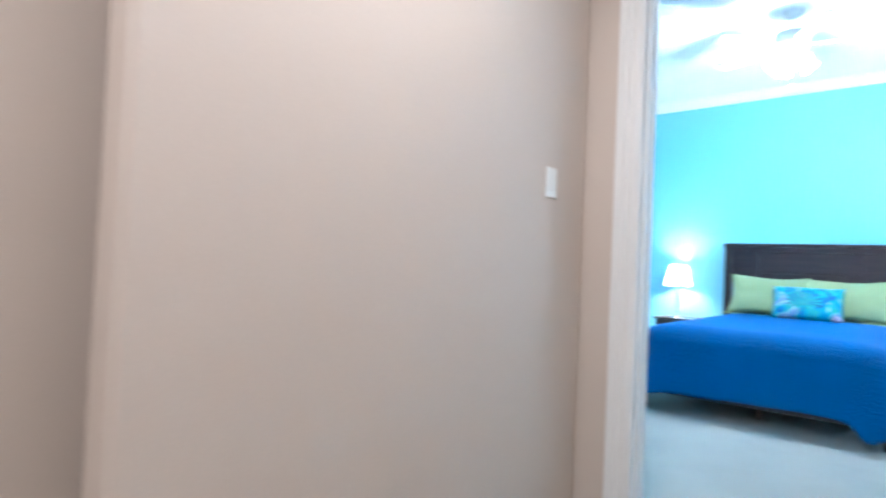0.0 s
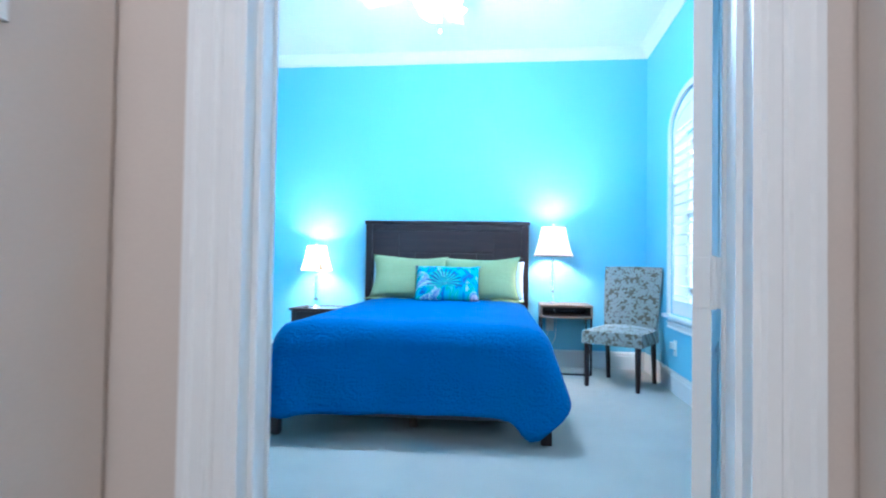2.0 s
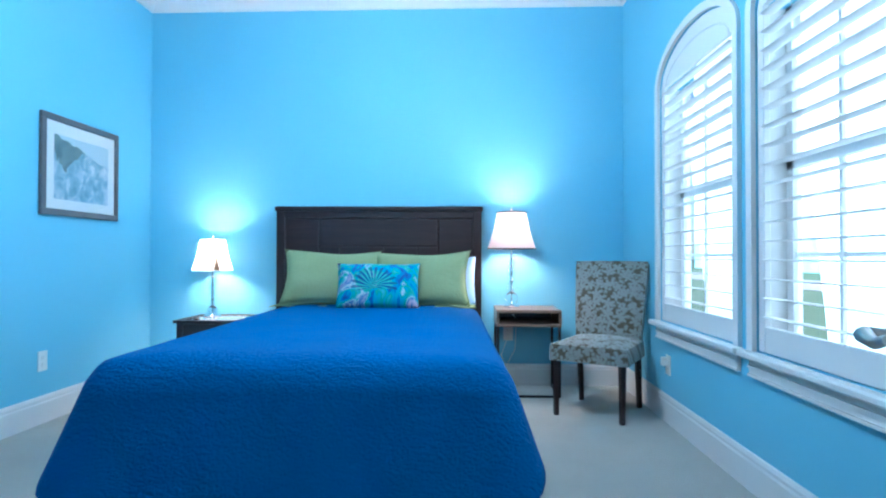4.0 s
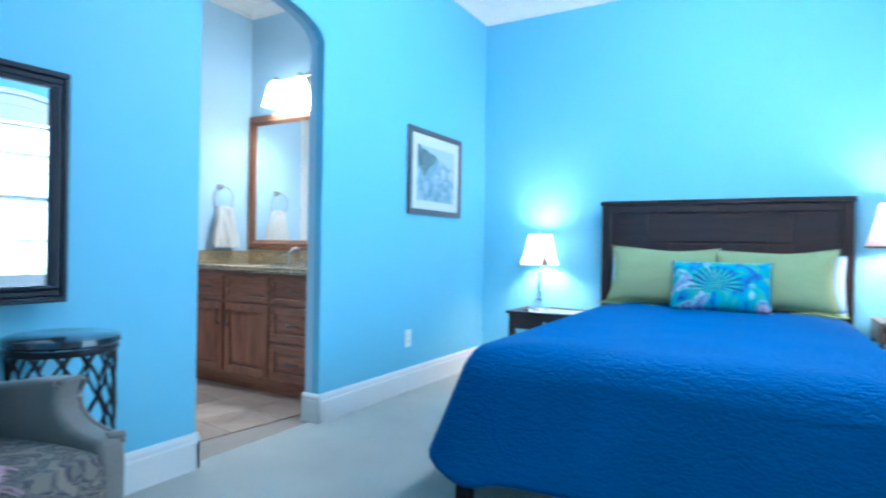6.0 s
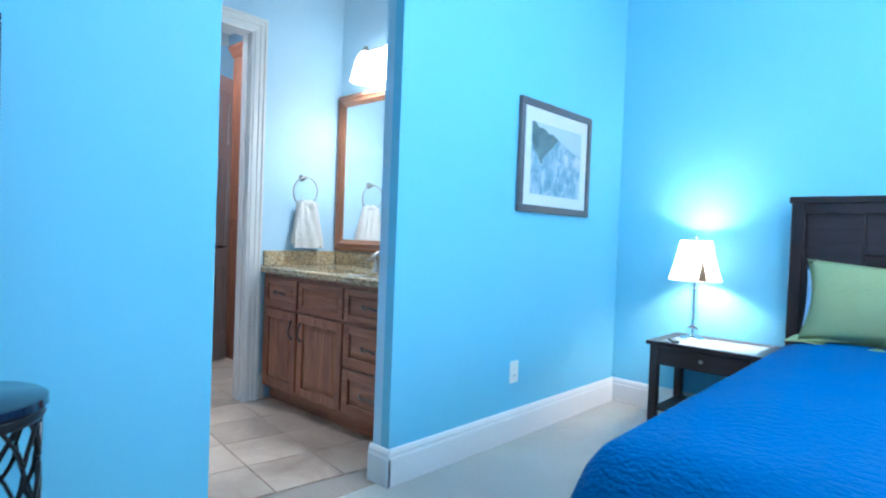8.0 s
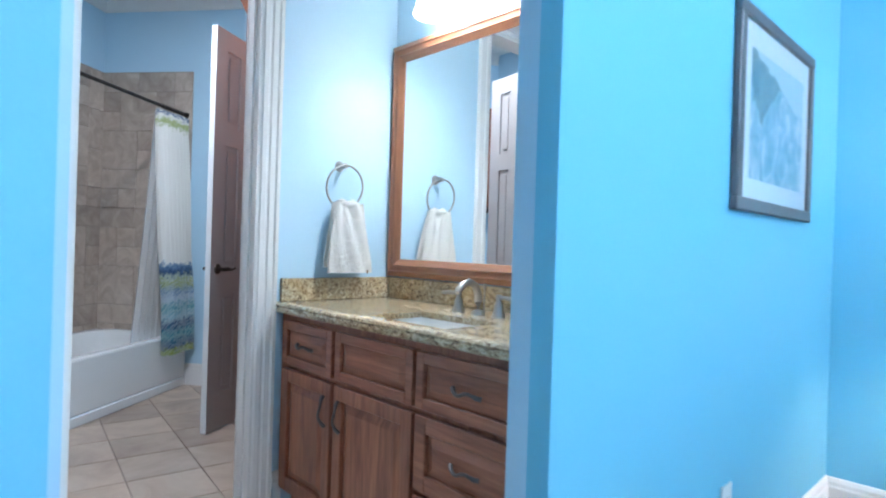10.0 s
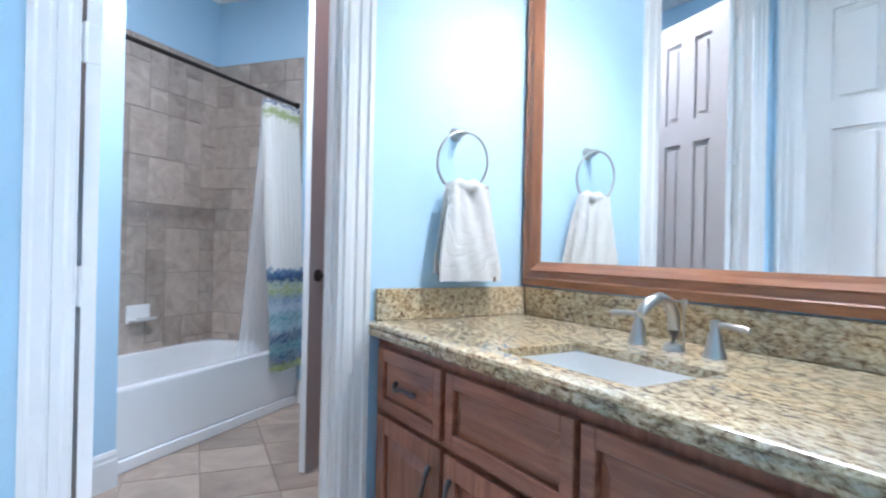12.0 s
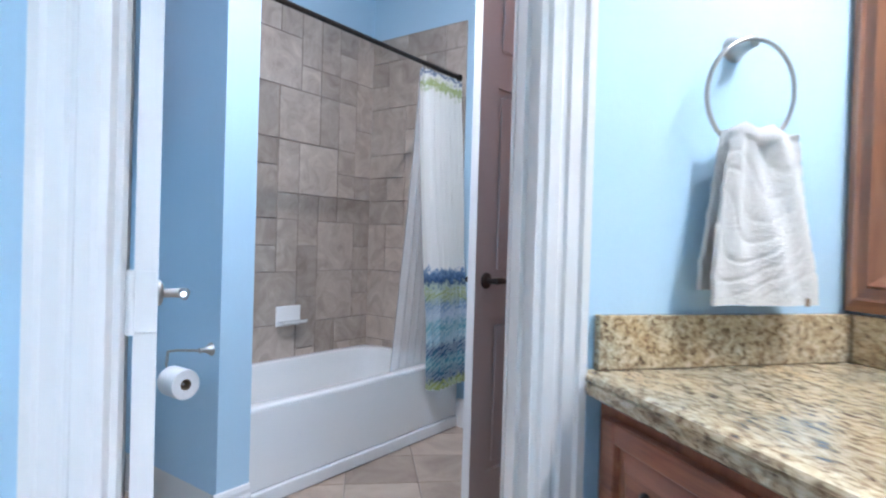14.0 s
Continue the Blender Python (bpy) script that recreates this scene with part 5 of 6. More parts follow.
def seascape():
    """Sea below, a dark wooded headland from the top left corner."""
    m = bpy.data.materials.new("seascape print")
    m.use_nodes = True
    nt, b = nodes_of(m)
    co = nt.nodes.new("ShaderNodeTexCoord")
    s = nt.nodes.new("ShaderNodeSeparateXYZ")
    nt.links.new(co.outputs["Object"], s.inputs[0])
    n = add_node(nt, "ShaderNodeTexNoise", Scale=14.0, Detail=6.0, Distortion=0.6)
    nt.links.new(co.outputs["Object"], n.inputs["Vector"])
    wob = math_node(nt, "MULTIPLY", math_node(nt, "SUBTRACT", n.outputs["Fac"], 0.5), 0.30)
    coast = math_node(nt, "ADD", math_node(nt, "SUBTRACT", math_node(nt, "MULTIPLY", s.outputs["Z"], 1.0), math_node(nt, "MULTIPLY", math_node(nt, "ABSOLUTE", math_node(nt, "ADD", s.outputs["X"], 0.17)), 0.75)), wob)
    land = math_node(nt, "GREATER_THAN", coast, -0.02)
    high = math_node(nt, "GREATER_THAN", math_node(nt, "ADD", math_node(nt, "MULTIPLY", s.outputs["X"], 0.25), math_node(nt, "SUBTRACT", s.outputs["Z"], 0.0)), math_node(nt, "ADD", 0.125, math_node(nt, "MULTIPLY", wob, 0.35)))
    sea = ramp_node(nt, [(0.3, (0.13, 0.27, 0.36)), (0.5, (0.30, 0.44, 0.52)), (0.68, (0.62, 0.66, 0.68))])
    nt.links.new(n.outputs["Fac"], sea.inputs["Fac"])
    rock = ramp_node(nt, [(0.35, (0.03, 0.06, 0.08)), (0.62, (0.16, 0.22, 0.20))])
    nt.links.new(n.outputs["Fac"], rock.inputs["Fac"])
    m1 = nt.nodes.new("ShaderNodeMix")
    m1.data_type = "RGBA"
    nt.links.new(land, m1.inputs["Factor"])
    nt.links.new(sea.outputs["Color"], m1.inputs["A"])
    nt.links.new(rock.outputs["Color"], m1.inputs["B"])
    m2 = nt.nodes.new("ShaderNodeMix")
    m2.data_type = "RGBA"
    nt.links.new(high, m2.inputs["Factor"])
    nt.links.new(m1.outputs["Result"], m2.inputs["A"])
    m2.inputs["B"].default_value = (0.50, 0.62, 0.66, 1)
    nt.links.new(m2.outputs["Result"], b.inputs["Base Color"])
    b.inputs["Roughness"].default_value = 0.5
    return m


part("print", boxes((-0.275, 0.275, -0.0155, -0.0142, -0.215, 0.20)), seascape(), pic, "blue and grey seascape print")
gp = part("glass", boxes((-PW + 0.041, PW - 0.041, -0.0185, -0.017, -PH + 0.041, PH - 0.041)), M_GLASS, pic, "glass pane")
gp.visible_shadow = False

# black wall mirror
mr = thing("wall_mirror", at(XW + 0.034, 4.275, 1.2435, 90 - 3.2), "wide wall mirror in a ribbed black frame", "mirror")
MW, MH = 0.555, 0.4155
for k, (o, d, t) in enumerate(((0.0, 0.030, 0.022), (0.022, 0.022, 0.024), (0.046, 0.028, 0.016))):
    i = o + t
    for dims in ((-MW + o, MW - o, -d, -0.002, MH - i, MH - o), (-MW + o, MW - o, -d, -0.002, -MH + o, -MH + i), (-MW + o, -MW + i, -d, -0.002, -MH + i, MH - i), (MW - i, MW - o, -d, -0.002, -MH + i, MH - i)):
        part("frame_bar", boxes(dims, bevel=0.004), M_BLACKFRAME, mr)
part("mirror_glass", boxes((-MW + 0.06, MW - 0.06, -0.012, -0.004, -MH + 0.06, MH - 0.06)), M_MIRROR, mr, "silvered glass")

# round lattice table
rt = thing("side_table", at(-2.265, 4.735), "round black side table with lattice drum base", "side table")
part("tabletop", lathe([(0, 0.735), (0.162, 0.735), (0.171, 0.73), (0.173, 0.712), (0.166, 0.705), (0.0, 0.705)], 40), M_GLOSSBLACK, rt, "glossy black round top", 40)
RB = 0.155
for z in (0.69, 0.012):
    part("hoop", tube([(RB * math.cos(2 * math.pi * k / 40), RB * math.sin(2 * math.pi * k / 40), z) for k in range(40)], 0.012, 6, closed=True), M_BLACKMETAL, rt, smooth=60)
for k in range(13):
    for sgn in (1, -1):
        pts = []
        for j in range(29):
            t = j / 28
            a = 2 * math.pi * k / 13 + sgn * (math.pi / 13) * math.sin(t * math.pi * 4 + 0.6)
            pts.append((RB * math.cos(a), RB * math.sin(a), 0.012 + 0.678 * t))
        part("lattice_bar", tube(pts, 0.0055, 5), M_BLACKMETAL, rt, smooth=60)

# armchair
ac = thing("armchair", at(-1.98, 4.34, 0, 12 - 90), "vintage armchair in grey velvet with scroll-print seat", "armchair")
# local: x across, the chair faces +y after the turn of its axes
def soft_box(x0, x1, y0, y1, z0, z1, cuts, fn):
    bm = boxes((x0, x1, y0, y1, z0, z1))
    bmesh.ops.subdivide_edges(bm, edges=bm.edges[:], cuts=cuts, use_grid_fill=True)
    for v in bm.verts:
        fn(v)
    return bm


def puff(x0, x1, y0, y1, z0, z1, amount):
    def fn(v):
        a, b, c = [2 * (q - lo) / (hi - lo) - 1 for q, lo, hi in ((v.co.x, x0, x1), (v.co.y, y0, y1), (v.co.z, z0, z1))]
        s = 1 - amount * (a * a * b * b + b * b * c * c + a * a * c * c) / 3
        v.co.x, v.co.y, v.co.z = (x0 + x1) / 2 + (x1 - x0) / 2 * a * s, (y0 + y1) / 2 + (y1 - y0) / 2 * b * s, (z0 + z1) / 2 + (z1 - z0) / 2 * c * s
    return fn


part("seat_base", boxes((-0.25, 0.25, -0.26, 0.19, 0.14, 0.31), bevel=0.02), M_PAISLEY, ac, "scroll-print seat front")
d = (-0.262, 0.262, -0.24, 0.225, 0.30, 0.455)
part("seat_cushion", soft_box(*d, 8, puff(*d, 0.09)), M_PAISLEY, ac, "scroll-print seat cushion", 60)


def channel_back(u, v):
    """A curved back with upright channels and a rolled top edge."""
    a = (u - 0.5) * 2
    ch = abs(math.sin(u * math.pi * 4)) ** 0.45
    z = 0.30 + 0.605 * v
    roll = max(0.0, v - 0.86) / 0.14
    y = -0.245 - 0.035 * v + 0.02 * a * a + 0.024 * ch - 0.05 * roll ** 2
    x = a * 0.222
    return (x, y, z + 0.012 * ch * v - 0.022 * abs(a) ** 8 * v)


part("backrest", sheet(channel_back, 64, 20, 0.09), M_VELVET, ac, "channelled velvet back", 60)


def rounded_slab(outline, x0, x1, r, sx):
    """A slab across x with the outline's edges rounded on both faces."""
    bm = bmesh.new()
    n = len(outline)
    nor = []
    for i in range(n):
        p, q = Vector(outline[i - 1]), Vector(outline[(i + 1) % n])
        t = (q - p).normalized()
        nor.append(Vector((t.y, -t.x)))
    area = sum(outline[i - 1][0] * outline[i][1] - outline[i][0] * outline[i - 1][1] for i in range(n))
    flip = -1 if area > 0 else 1
    rings = []
    steps = [k / 5 for k in range(6)]
    layers = [(x0 + r * (1 - math.cos(t * math.pi / 2)), r * (1 - math.sin(t * math.pi / 2))) for t in steps]
    layers += [(x1 - (x - x0), o) for x, o in reversed(layers)]
    for x, o in layers:
        rings.append([bm.verts.new((sx * x, p[0] + flip * nv.x * o, p[1] + flip * nv.y * o)) for p, nv in zip(outline, nor)])
    for a, b in zip(rings, rings[1:]):
        for i in range(n):
            k = (i + 1) % n
            bm.faces.new((a[i], a[k], b[k], b[i]))
    bm.faces.new(rings[0])
    bm.faces.new(rings[-1])
    return bm


SCOOP = [(0.028, 0.642), (0.034, 0.632), (0.020, 0.606), (0.014, 0.575), (0.022, 0.545), (0.042, 0.522), (0.072, 0.502), (0.110, 0.488), (0.150, 0.479), (0.180, 0.472), (0.192, 0.455)]
ARMSIDE = [(-0.33, 0.15), (-0.335, 0.40), (-0.33, 0.59), (-0.22, 0.608), (-0.10, 0.628)] + SCOOP + [(0.20, 0.40), (0.20, 0.25), (0.195, 0.15)]
for sx in (-1, 1):
    part("arm", rounded_slab(ARMSIDE, 0.255, 0.345, 0.02, sx), M_VELVET, ac, "velvet arm with a scooped front", 50)
    part("arm_piping", tube([(sx * 0.335, y + 0.002, z - 0.002) for y, z in SCOOP], 0.008, 6), M_VELVET, ac, "velvet piping along the scoop", 60)
    part("scroll_end", tube([(sx * 0.30, 0.165, 0.477), (sx * 0.345, 0.185, 0.474)], [0.014, 0.012], 8), M_VELVET, ac, smooth=60)
    for y in (-0.27, 0.16):
        part("leg", tube([(sx * 0.30, y, 0.155), (sx * 0.31, y + 0.01, 0.08), (sx * 0.30, y + 0.02, 0.0)], [0.03, 0.022, 0.016], 8), M_DARKWOODZ, ac, smooth=60)
ARM = ac.matrix_world.copy()
tp = pillow("throw_pillow", ARM @ pose(0.06, -0.085, 0.425, 19, 14, 4), 0.42, 0.42, 0.13, M_LINEN, "ivory linen cushion with a printed branch", "cushion")
part("printed_branch", tube([(-0.02, 0.062, 0.10), (0.005, 0.071, 0.20), (0.0, 0.072, 0.27), (0.03, 0.066, 0.34)], 0.005, 5), M_BIRCHBLUE, tp, "dark printed twig")
part("printed_sweep", tube([(0.12, 0.058, 0.30), (0.04, 0.070, 0.29), (-0.06, 0.066, 0.22), (-0.15, 0.048, 0.13)], [0.010, 0.028, 0.018, 0.006], 6), M_BIRCHBLUE, tp, "blue painted sweep")
for x, z, r in ((-0.06, 0.12, 20), (-0.10, 0.10, -30), (-0.03, 0.16, 50)):
    bm = lathe([(0, -0.035), (0.012, -0.012), (0.014, 0.008), (0, 0.035)], 8)
    part("printed_leaf", bm, M_LEAF, tp, "olive printed leaf").matrix_local = pose(x, 0.058, z, 0, r, 0)
th = thing("throw_blanket", ARM, "dusty pink knitted throw draped over the armchair's seat", "blanket")
THROW = [(0.375, -0.22, 0.40), (0.365, -0.21, 0.60), (0.31, -0.19, 0.665), (0.25, -0.14, 0.66), (0.20, -0.05, 0.60), (0.14, 0.05, 0.51), (0.09, 0.15, 0.482), (0.05, 0.235, 0.44)]


def throw_cloth(u, v):
    k = min(int(v * 7), 6)
    f = v * 7 - k
    f = f * f * (3 - 2 * f) * 0.5 + f * 0.5
    p = Vector(THROW[k]).lerp(Vector(THROW[k + 1]), f)
    a = (u - 0.5) * (0.30 + 0.06 * v)
    fold = 0.040 * abs(math.sin(u * 8.5 + v * 4)) * (1.1 - 0.6 * v) + 0.008 * math.sin(u * 31 + v * 7)
    return (p.x + a * 0.62, p.y + a * 0.78, p.z + fold * min(1, v * 4) - 0.10 * max(0, a) * v)


part("cloth", sheet(throw_cloth, 60, 40, 0.01), M_THROW, th, smooth=80)
for k in range(22):
    u = k / 21
    q = Vector(throw_cloth(u, 1.0))
    part("fringe", tube([q, q + Vector((-0.014, 0.014 + 0.004 * math.sin(k * 3), -0.006)), q + Vector((-0.03, 0.03 + 0.008 * math.sin(k * 5), -0.02))], 0.0025, 4), M_THROW, th)

# ceiling fan
FX, FY = -0.43, 6.38
ZF = ZC - 0.1                                             # the ceiling over the fan's own base
fan = thing("ceiling_fan", at(FX, FY, 0.1), "white ceiling fan with a lit four-shade light kit", "ceiling fan")
part("canopy", lathe([(0.0, ZF), (0.07, ZF), (0.065, ZF - 0.03), (0.03, ZF - 0.06), (0.0, ZF - 0.06)], 24), M_TRIM, fan, smooth=40)
part("downrod", tube([(0, 0, ZF - 0.05), (0, 0, 2.92)], 0.012, 10), M_TRIM, fan)
part("motor", lathe([(0.0, 2.93), (0.06, 2.93), (0.12, 2.90), (0.13, 2.84), (0.11, 2.79), (0.06, 2.77), (0.0, 2.77)], 28), M_TRIM, fan, smooth=40)
for k in range(5):
    a = radians(72 * k + 14)
    bm = boxes((0.11, 0.22, -0.02, 0.02, 2.80, 2.808))
    box(bm, 0.20, 0.64, -0.065, 0.065, 2.80, 2.808, bevel=0.003)
    b = part("blade", bm, M_TRIM, fan, "white fan blade")
    b.matrix_local = pose(0, 0, 0, 0, 0, math.degrees(a)) @ pose(0, 0, 2.804, 11, 0, 0) @ pose(0, 0, -2.804)
part("light_hub", lathe([(0.0, 2.77), (0.05, 2.77), (0.055, 2.70), (0.03, 2.66), (0.0, 2.65)], 20), M_TRIM, fan, smooth=40)
for k in range(4):
    a = 90 * k + 40
    bm = lathe([(0.022, 0.0), (0.03, -0.02), (0.042, -0.06), (0.06, -0.10), (0.066, -0.105)], 18)
    sh = part("glass_shade", bm, M_FANGLASS, fan, "lit frosted glass shade", 60)
    sh.matrix_local = pose(0, 0, 2.70, 0, 0, a) @ pose(0.075, 0, 0, 0, -48, 0)
    part("arm", tube([(0, 0, 2.71), (0.04, 0, 2.715), (0.08, 0, 2.70)], 0.009, 6), M_TRIM, fan).matrix_local = pose(0, 0, 0, 0, 0, a)
part("pull_chain", tube([(0.0, 0.0, 2.65), (0.0, 0.0, 2.49)], 0.002, 5), M_CHROME, fan)
part("chain_fob", lathe([(0, 2.495), (0.007, 2.49), (0.008, 2.465), (0, 2.455)], 10), M_TRIM, fan, smooth=60)
lamp("fan_light", "POINT", at(FX, FY, 2.68), 140, (0.84, 0.94, 1.0), 0.10)
# ---- vanity nook ----
van = thing("vanity_cabinet", BM @ at(0, 0), "cherry wood vanity with raised-panel doors and drawers", "vanity")
FB = 0.022                                                # front of the cabinet behind the counter's edge
part("body", boxes((0.005, 1.49, FB + 0.02, BD - 0.005, 0.10, 0.66), (0.005, 0.045, FB + 0.02, BD - 0.005, 0.66, 0.85), (0.045, 1.49, FB + 0.02, FB + 0.04, 0.66, 0.85)), M_CHERRY, van)
part("toe_kick", boxes((0.005, 1.49, FB + 0.085, 0.10 + FB + 0.005, 0.0, 0.10)), M_CHERRYX, van, "recessed dark toe kick")


def raised_front(name, a0, a1, z0, z1, parent, material):
    """A framed front with a bevelled raised field."""
    f = 0.052 if (z1 - z0) > 0.2 else 0.036
    front = part(name, boxes((a0 + 0.004, a1 - 0.004, FB + 0.0135, FB + 0.0185, z0 + 0.004, z1 - 0.004)), material, parent)
    for kind, d in (("stile", (a0, a0 + f, z0, z1)), ("stile", (a1 - f, a1, z0, z1)), ("rail", (a0 + f, a1 - f, z0, z0 + f)), ("rail", (a0 + f, a1 - f, z1 - f, z1))):
        part(kind, boxes((d[0], d[1], FB - 0.002, FB + 0.019, d[2], d[3]), bevel=0.002), material, front)
    bm = bmesh.new()
    i, o = 0.034, 0.004
    y_in, y_out = FB + 0.001, FB + 0.012
    outer = [(a0 + f + o, z0 + f + o), (a1 - f - o, z0 + f + o), (a1 - f - o, z1 - f - o), (a0 + f + o, z1 - f - o)]
    k = min(i, (z1 - z0 - 2 * f) * 0.33)
    inner = [(a0 + f + k, z0 + f + k), (a1 - f - k, z0 + f + k), (a1 - f - k, z1 - f - k), (a0 + f + k, z1 - f - k)]
    vo = [bm.verts.new((x, y_out, z)) for x, z in outer]
    vi = [bm.verts.new((x, y_in, z)) for x, z in inner]
    bm.faces.new(vi)
    for n in range(4):
        bm.faces.new((vo[n], vo[(n + 1) % 4], vi[(n + 1) % 4], vi[n]))
    box(bm, a0 + f, a1 - f, FB + 0.013, FB + 0.019, z0 + f, z1 - f)
    part("raised_panel", bm, material, front)
    return front


def bow_pull(parent, x, z, upright):
    pts = []
    for k in range(11):
        t = k / 10 - 0.5
        y = FB - 0.004 - 0.024 * (1 - (2 * t) ** 2) ** 0.8
        w = 0.006 * math.sin(t * 9)
        pts.append((x + (w if upright else t * 0.115), y, z + (t * 0.115 if upright else w)))
    rad = [0.0075 if k in (0, 1, 9, 10) else 0.0055 for k in range(11)]
    part("pull", tube(pts, rad, 8), M_PEWTER, parent, "dark pewter pull", 50)


fronts = [("drawer", 0.047, 0.422, 0.645, 0.826), ("drawer", 0.445, 0.891, 0.645, 0.826), ("drawer", 0.907, 1.36, 0.645, 0.826), ("drawer", 0.907, 1.36, 0.39, 0.625), ("drawer", 0.907, 1.36, 0.125, 0.37)]
for n, (name, a0, a1, z0, z1) in enumerate(fronts):
    f = raised_front(name, a0, a1, z0, z1, van, M_CHERRYX)
    if n != 1:
        bow_pull(f, (a0 + a1) / 2, (z0 + z1) / 2, False)
for a0, a1, px in ((0.047, 0.422, 0.385), (0.445, 0.891, 0.485)):
    f = raised_front("cabinet_door", a0, a1, 0.125, 0.625, van, M_CHERRY)
    bow_pull(f, px, 0.515, True)

ct = thing("countertop", BM @ at(0, 0), "polished gold and brown granite countertop", "countertop")
SX0, SX1, SY0, SY1 = 0.585, 0.985, 0.068, 0.325


def slab_edge(a0, a1):
    prof = [(0.0, 0.862), (-0.002, 0.872), (0.002, 0.88), (-0.004, 0.888), (0.0, 0.896), (0.008, 0.9), (SY0 - 0.03, 0.9), (SY0 - 0.03, 0.857), (0.006, 0.857)]
    return prism(prof, a1 - a0, "x", a0)


part("front_edge", slab_edge(0.0, 1.494), M_GRANITE, ct, smooth=30)
for d in ((0.001, SX0, SY0 - 0.03, BD), (SX1, 1.494, SY0 - 0.03, BD), (SX0, SX1, SY0 - 0.03, SY0), (SX0, SX1, SY1, BD)):
    part("slab", boxes((*d, 0.878, 0.9)), M_GRANITE, ct)
bs = thing("backsplash", BM @ at(0, 0), "granite backsplash strip along the wall", "backsplash")
part("back_strip", boxes((0.022, 1.494, BD - 0.02, BD - 0.001, 0.9005, 1.0), bevel=0.002), M_GRANITE, bs)
bs2 = thing("backsplash", at(XV, 0), "granite side splash beside the towel", "backsplash")
part("side_strip", boxes((0.001, 0.021, 6.535, YV - 0.001, 0.9005, 1.0), bevel=0.002), M_GRANITE, bs2)

sink = thing("sink", BM @ at((SX0 + SX1) / 2, (SY0 + SY1) / 2), "white rectangular undermount porcelain sink", "sink")


def basin(u, v):
    """A rounded rectangular bowl; v runs from the rim down to the drain."""
    t = 2 * math.pi * u
    c, s = math.cos(t), math.sin(t)
    e = 0.28
    hx, hy = (SX1 - SX0) / 2 + 0.008, (SY1 - SY0) / 2 + 0.008
    k = (abs(c) ** (2 / e) + abs(s) ** (2 / e)) ** (-e / 2)
    f = (1 - 0.16 * v) if v < 0.7 else (1 - 0.112) * (1 - ((v - 0.7) / 0.3) * 0.93)
    z = 0.878 - 0.13 * min(1, v / 0.7) ** 0.8 - 0.012 * max(0, (v - 0.7) / 0.3)
    return (hx * c * k * f, hy * s * k * f, z)


part("bowl", sheet(basin, 64, 18), M_PORCELAIN, sink, smooth=50)
part("drain", lathe([(0, 0.739), (0.02, 0.739), (0.024, 0.736)], 16), M_NICKEL, sink, "metal drain")

fc = thing("faucet", BM @ at(0.765, 0.455, 0.9), "brushed nickel three-piece faucet", "faucet")
pts = [(0, 0, 0.0), (0, 0, 0.05), (0, -0.004, 0.085), (0, -0.022, 0.114), (0, -0.052, 0.126), (0, -0.085, 0.118), (0, -0.110, 0.098), (0, -0.118, 0.088)]
part("spout", tube(pts, [0.019, 0.0155, 0.0145, 0.014, 0.0135, 0.0135, 0.013, 0.012], 14), M_NICKEL, fc, smooth=50)
part("spout_base", lathe([(0, 0.016), (0.018, 0.016), (0.026, 0.006), (0.027, 0.0)], 20), M_NICKEL, fc, smooth=40)
part("lift_rod", tube([(0, 0.035, 0.0), (0, 0.035, 0.10), (0, 0.035, 0.105), (0, 0.035, 0.12)], [0.003, 0.003, 0.007, 0.006], 8), M_NICKEL, fc, smooth=40)
for x, sg in ((-0.105, -1), (0.105, 1)):
    part("valve", lathe([(0, 0.085), (0.010, 0.083), (0.012, 0.07), (0.010, 0.06), (0.016, 0.045), (0.019, 0.02), (0.024, 0.008), (0.026, 0.0)], 20, at=(x, 0, 0)), M_NICKEL, fc, smooth=40)
    part("lever_handle", tube([(x, 0, 0.072), (x + sg * 0.03, -0.003, 0.075), (x + sg * 0.07, -0.008, 0.072), (x + sg * 0.085, -0.008, 0.07)], [0.008, 0.0065, 0.0085, 0.006], 10), M_NICKEL, fc, smooth=50)

vm = thing("vanity_mirror", BM @ at(0, BD), "large vanity mirror in moulded honey wood frame", "mirror")
A0, A1, Z0, Z1 = 0.006, 1.42, 1.006, 2.139
prof = [(0.0, 0.022), (0.025, 0.034), (0.03, 0.028), (0.05, 0.026), (0.055, 0.032), (0.07, 0.022), (0.085, 0.014)]


def mould(bm, p, q, inward_p, inward_q):
    rows = []
    for w, d in [(0.0, 0.0)] + prof + [(0.085, 0.0)]:
        rows.append([bm.verts.new((c[0] + i[0] * w, -d - 0.001, c[1] + i[1] * w)) for c, i in ((p, inward_p), (q, inward_q))])
    for a, b in zip(rows, rows[1:]):
        bm.faces.new((a[0], a[1], b[1], b[0]))
    bm.faces.new([r[0] for r in rows])
    bm.faces.new([r[1] for r in rows][::-1])


cs = [((A0, Z0), (1, 1)), ((A1, Z0), (-1, 1)), ((A1, Z1), (-1, -1)), ((A0, Z1), (1, -1))]
for k in range(4):
    bm = bmesh.new()
    mould(bm, cs[k][0], cs[(k + 1) % 4][0], cs[k][1], cs[(k + 1) % 4][1])
    part("frame_bar", bm, M_HONEY if k % 2 == 0 else M_HONEYZ, vm, "moulded honey wood bar")
part("mirror_glass", boxes((A0 + 0.08, A1 - 0.08, -0.012, -0.006, Z0 + 0.08, Z1 - 0.08)), M_MIRROR, vm, "silvered glass")

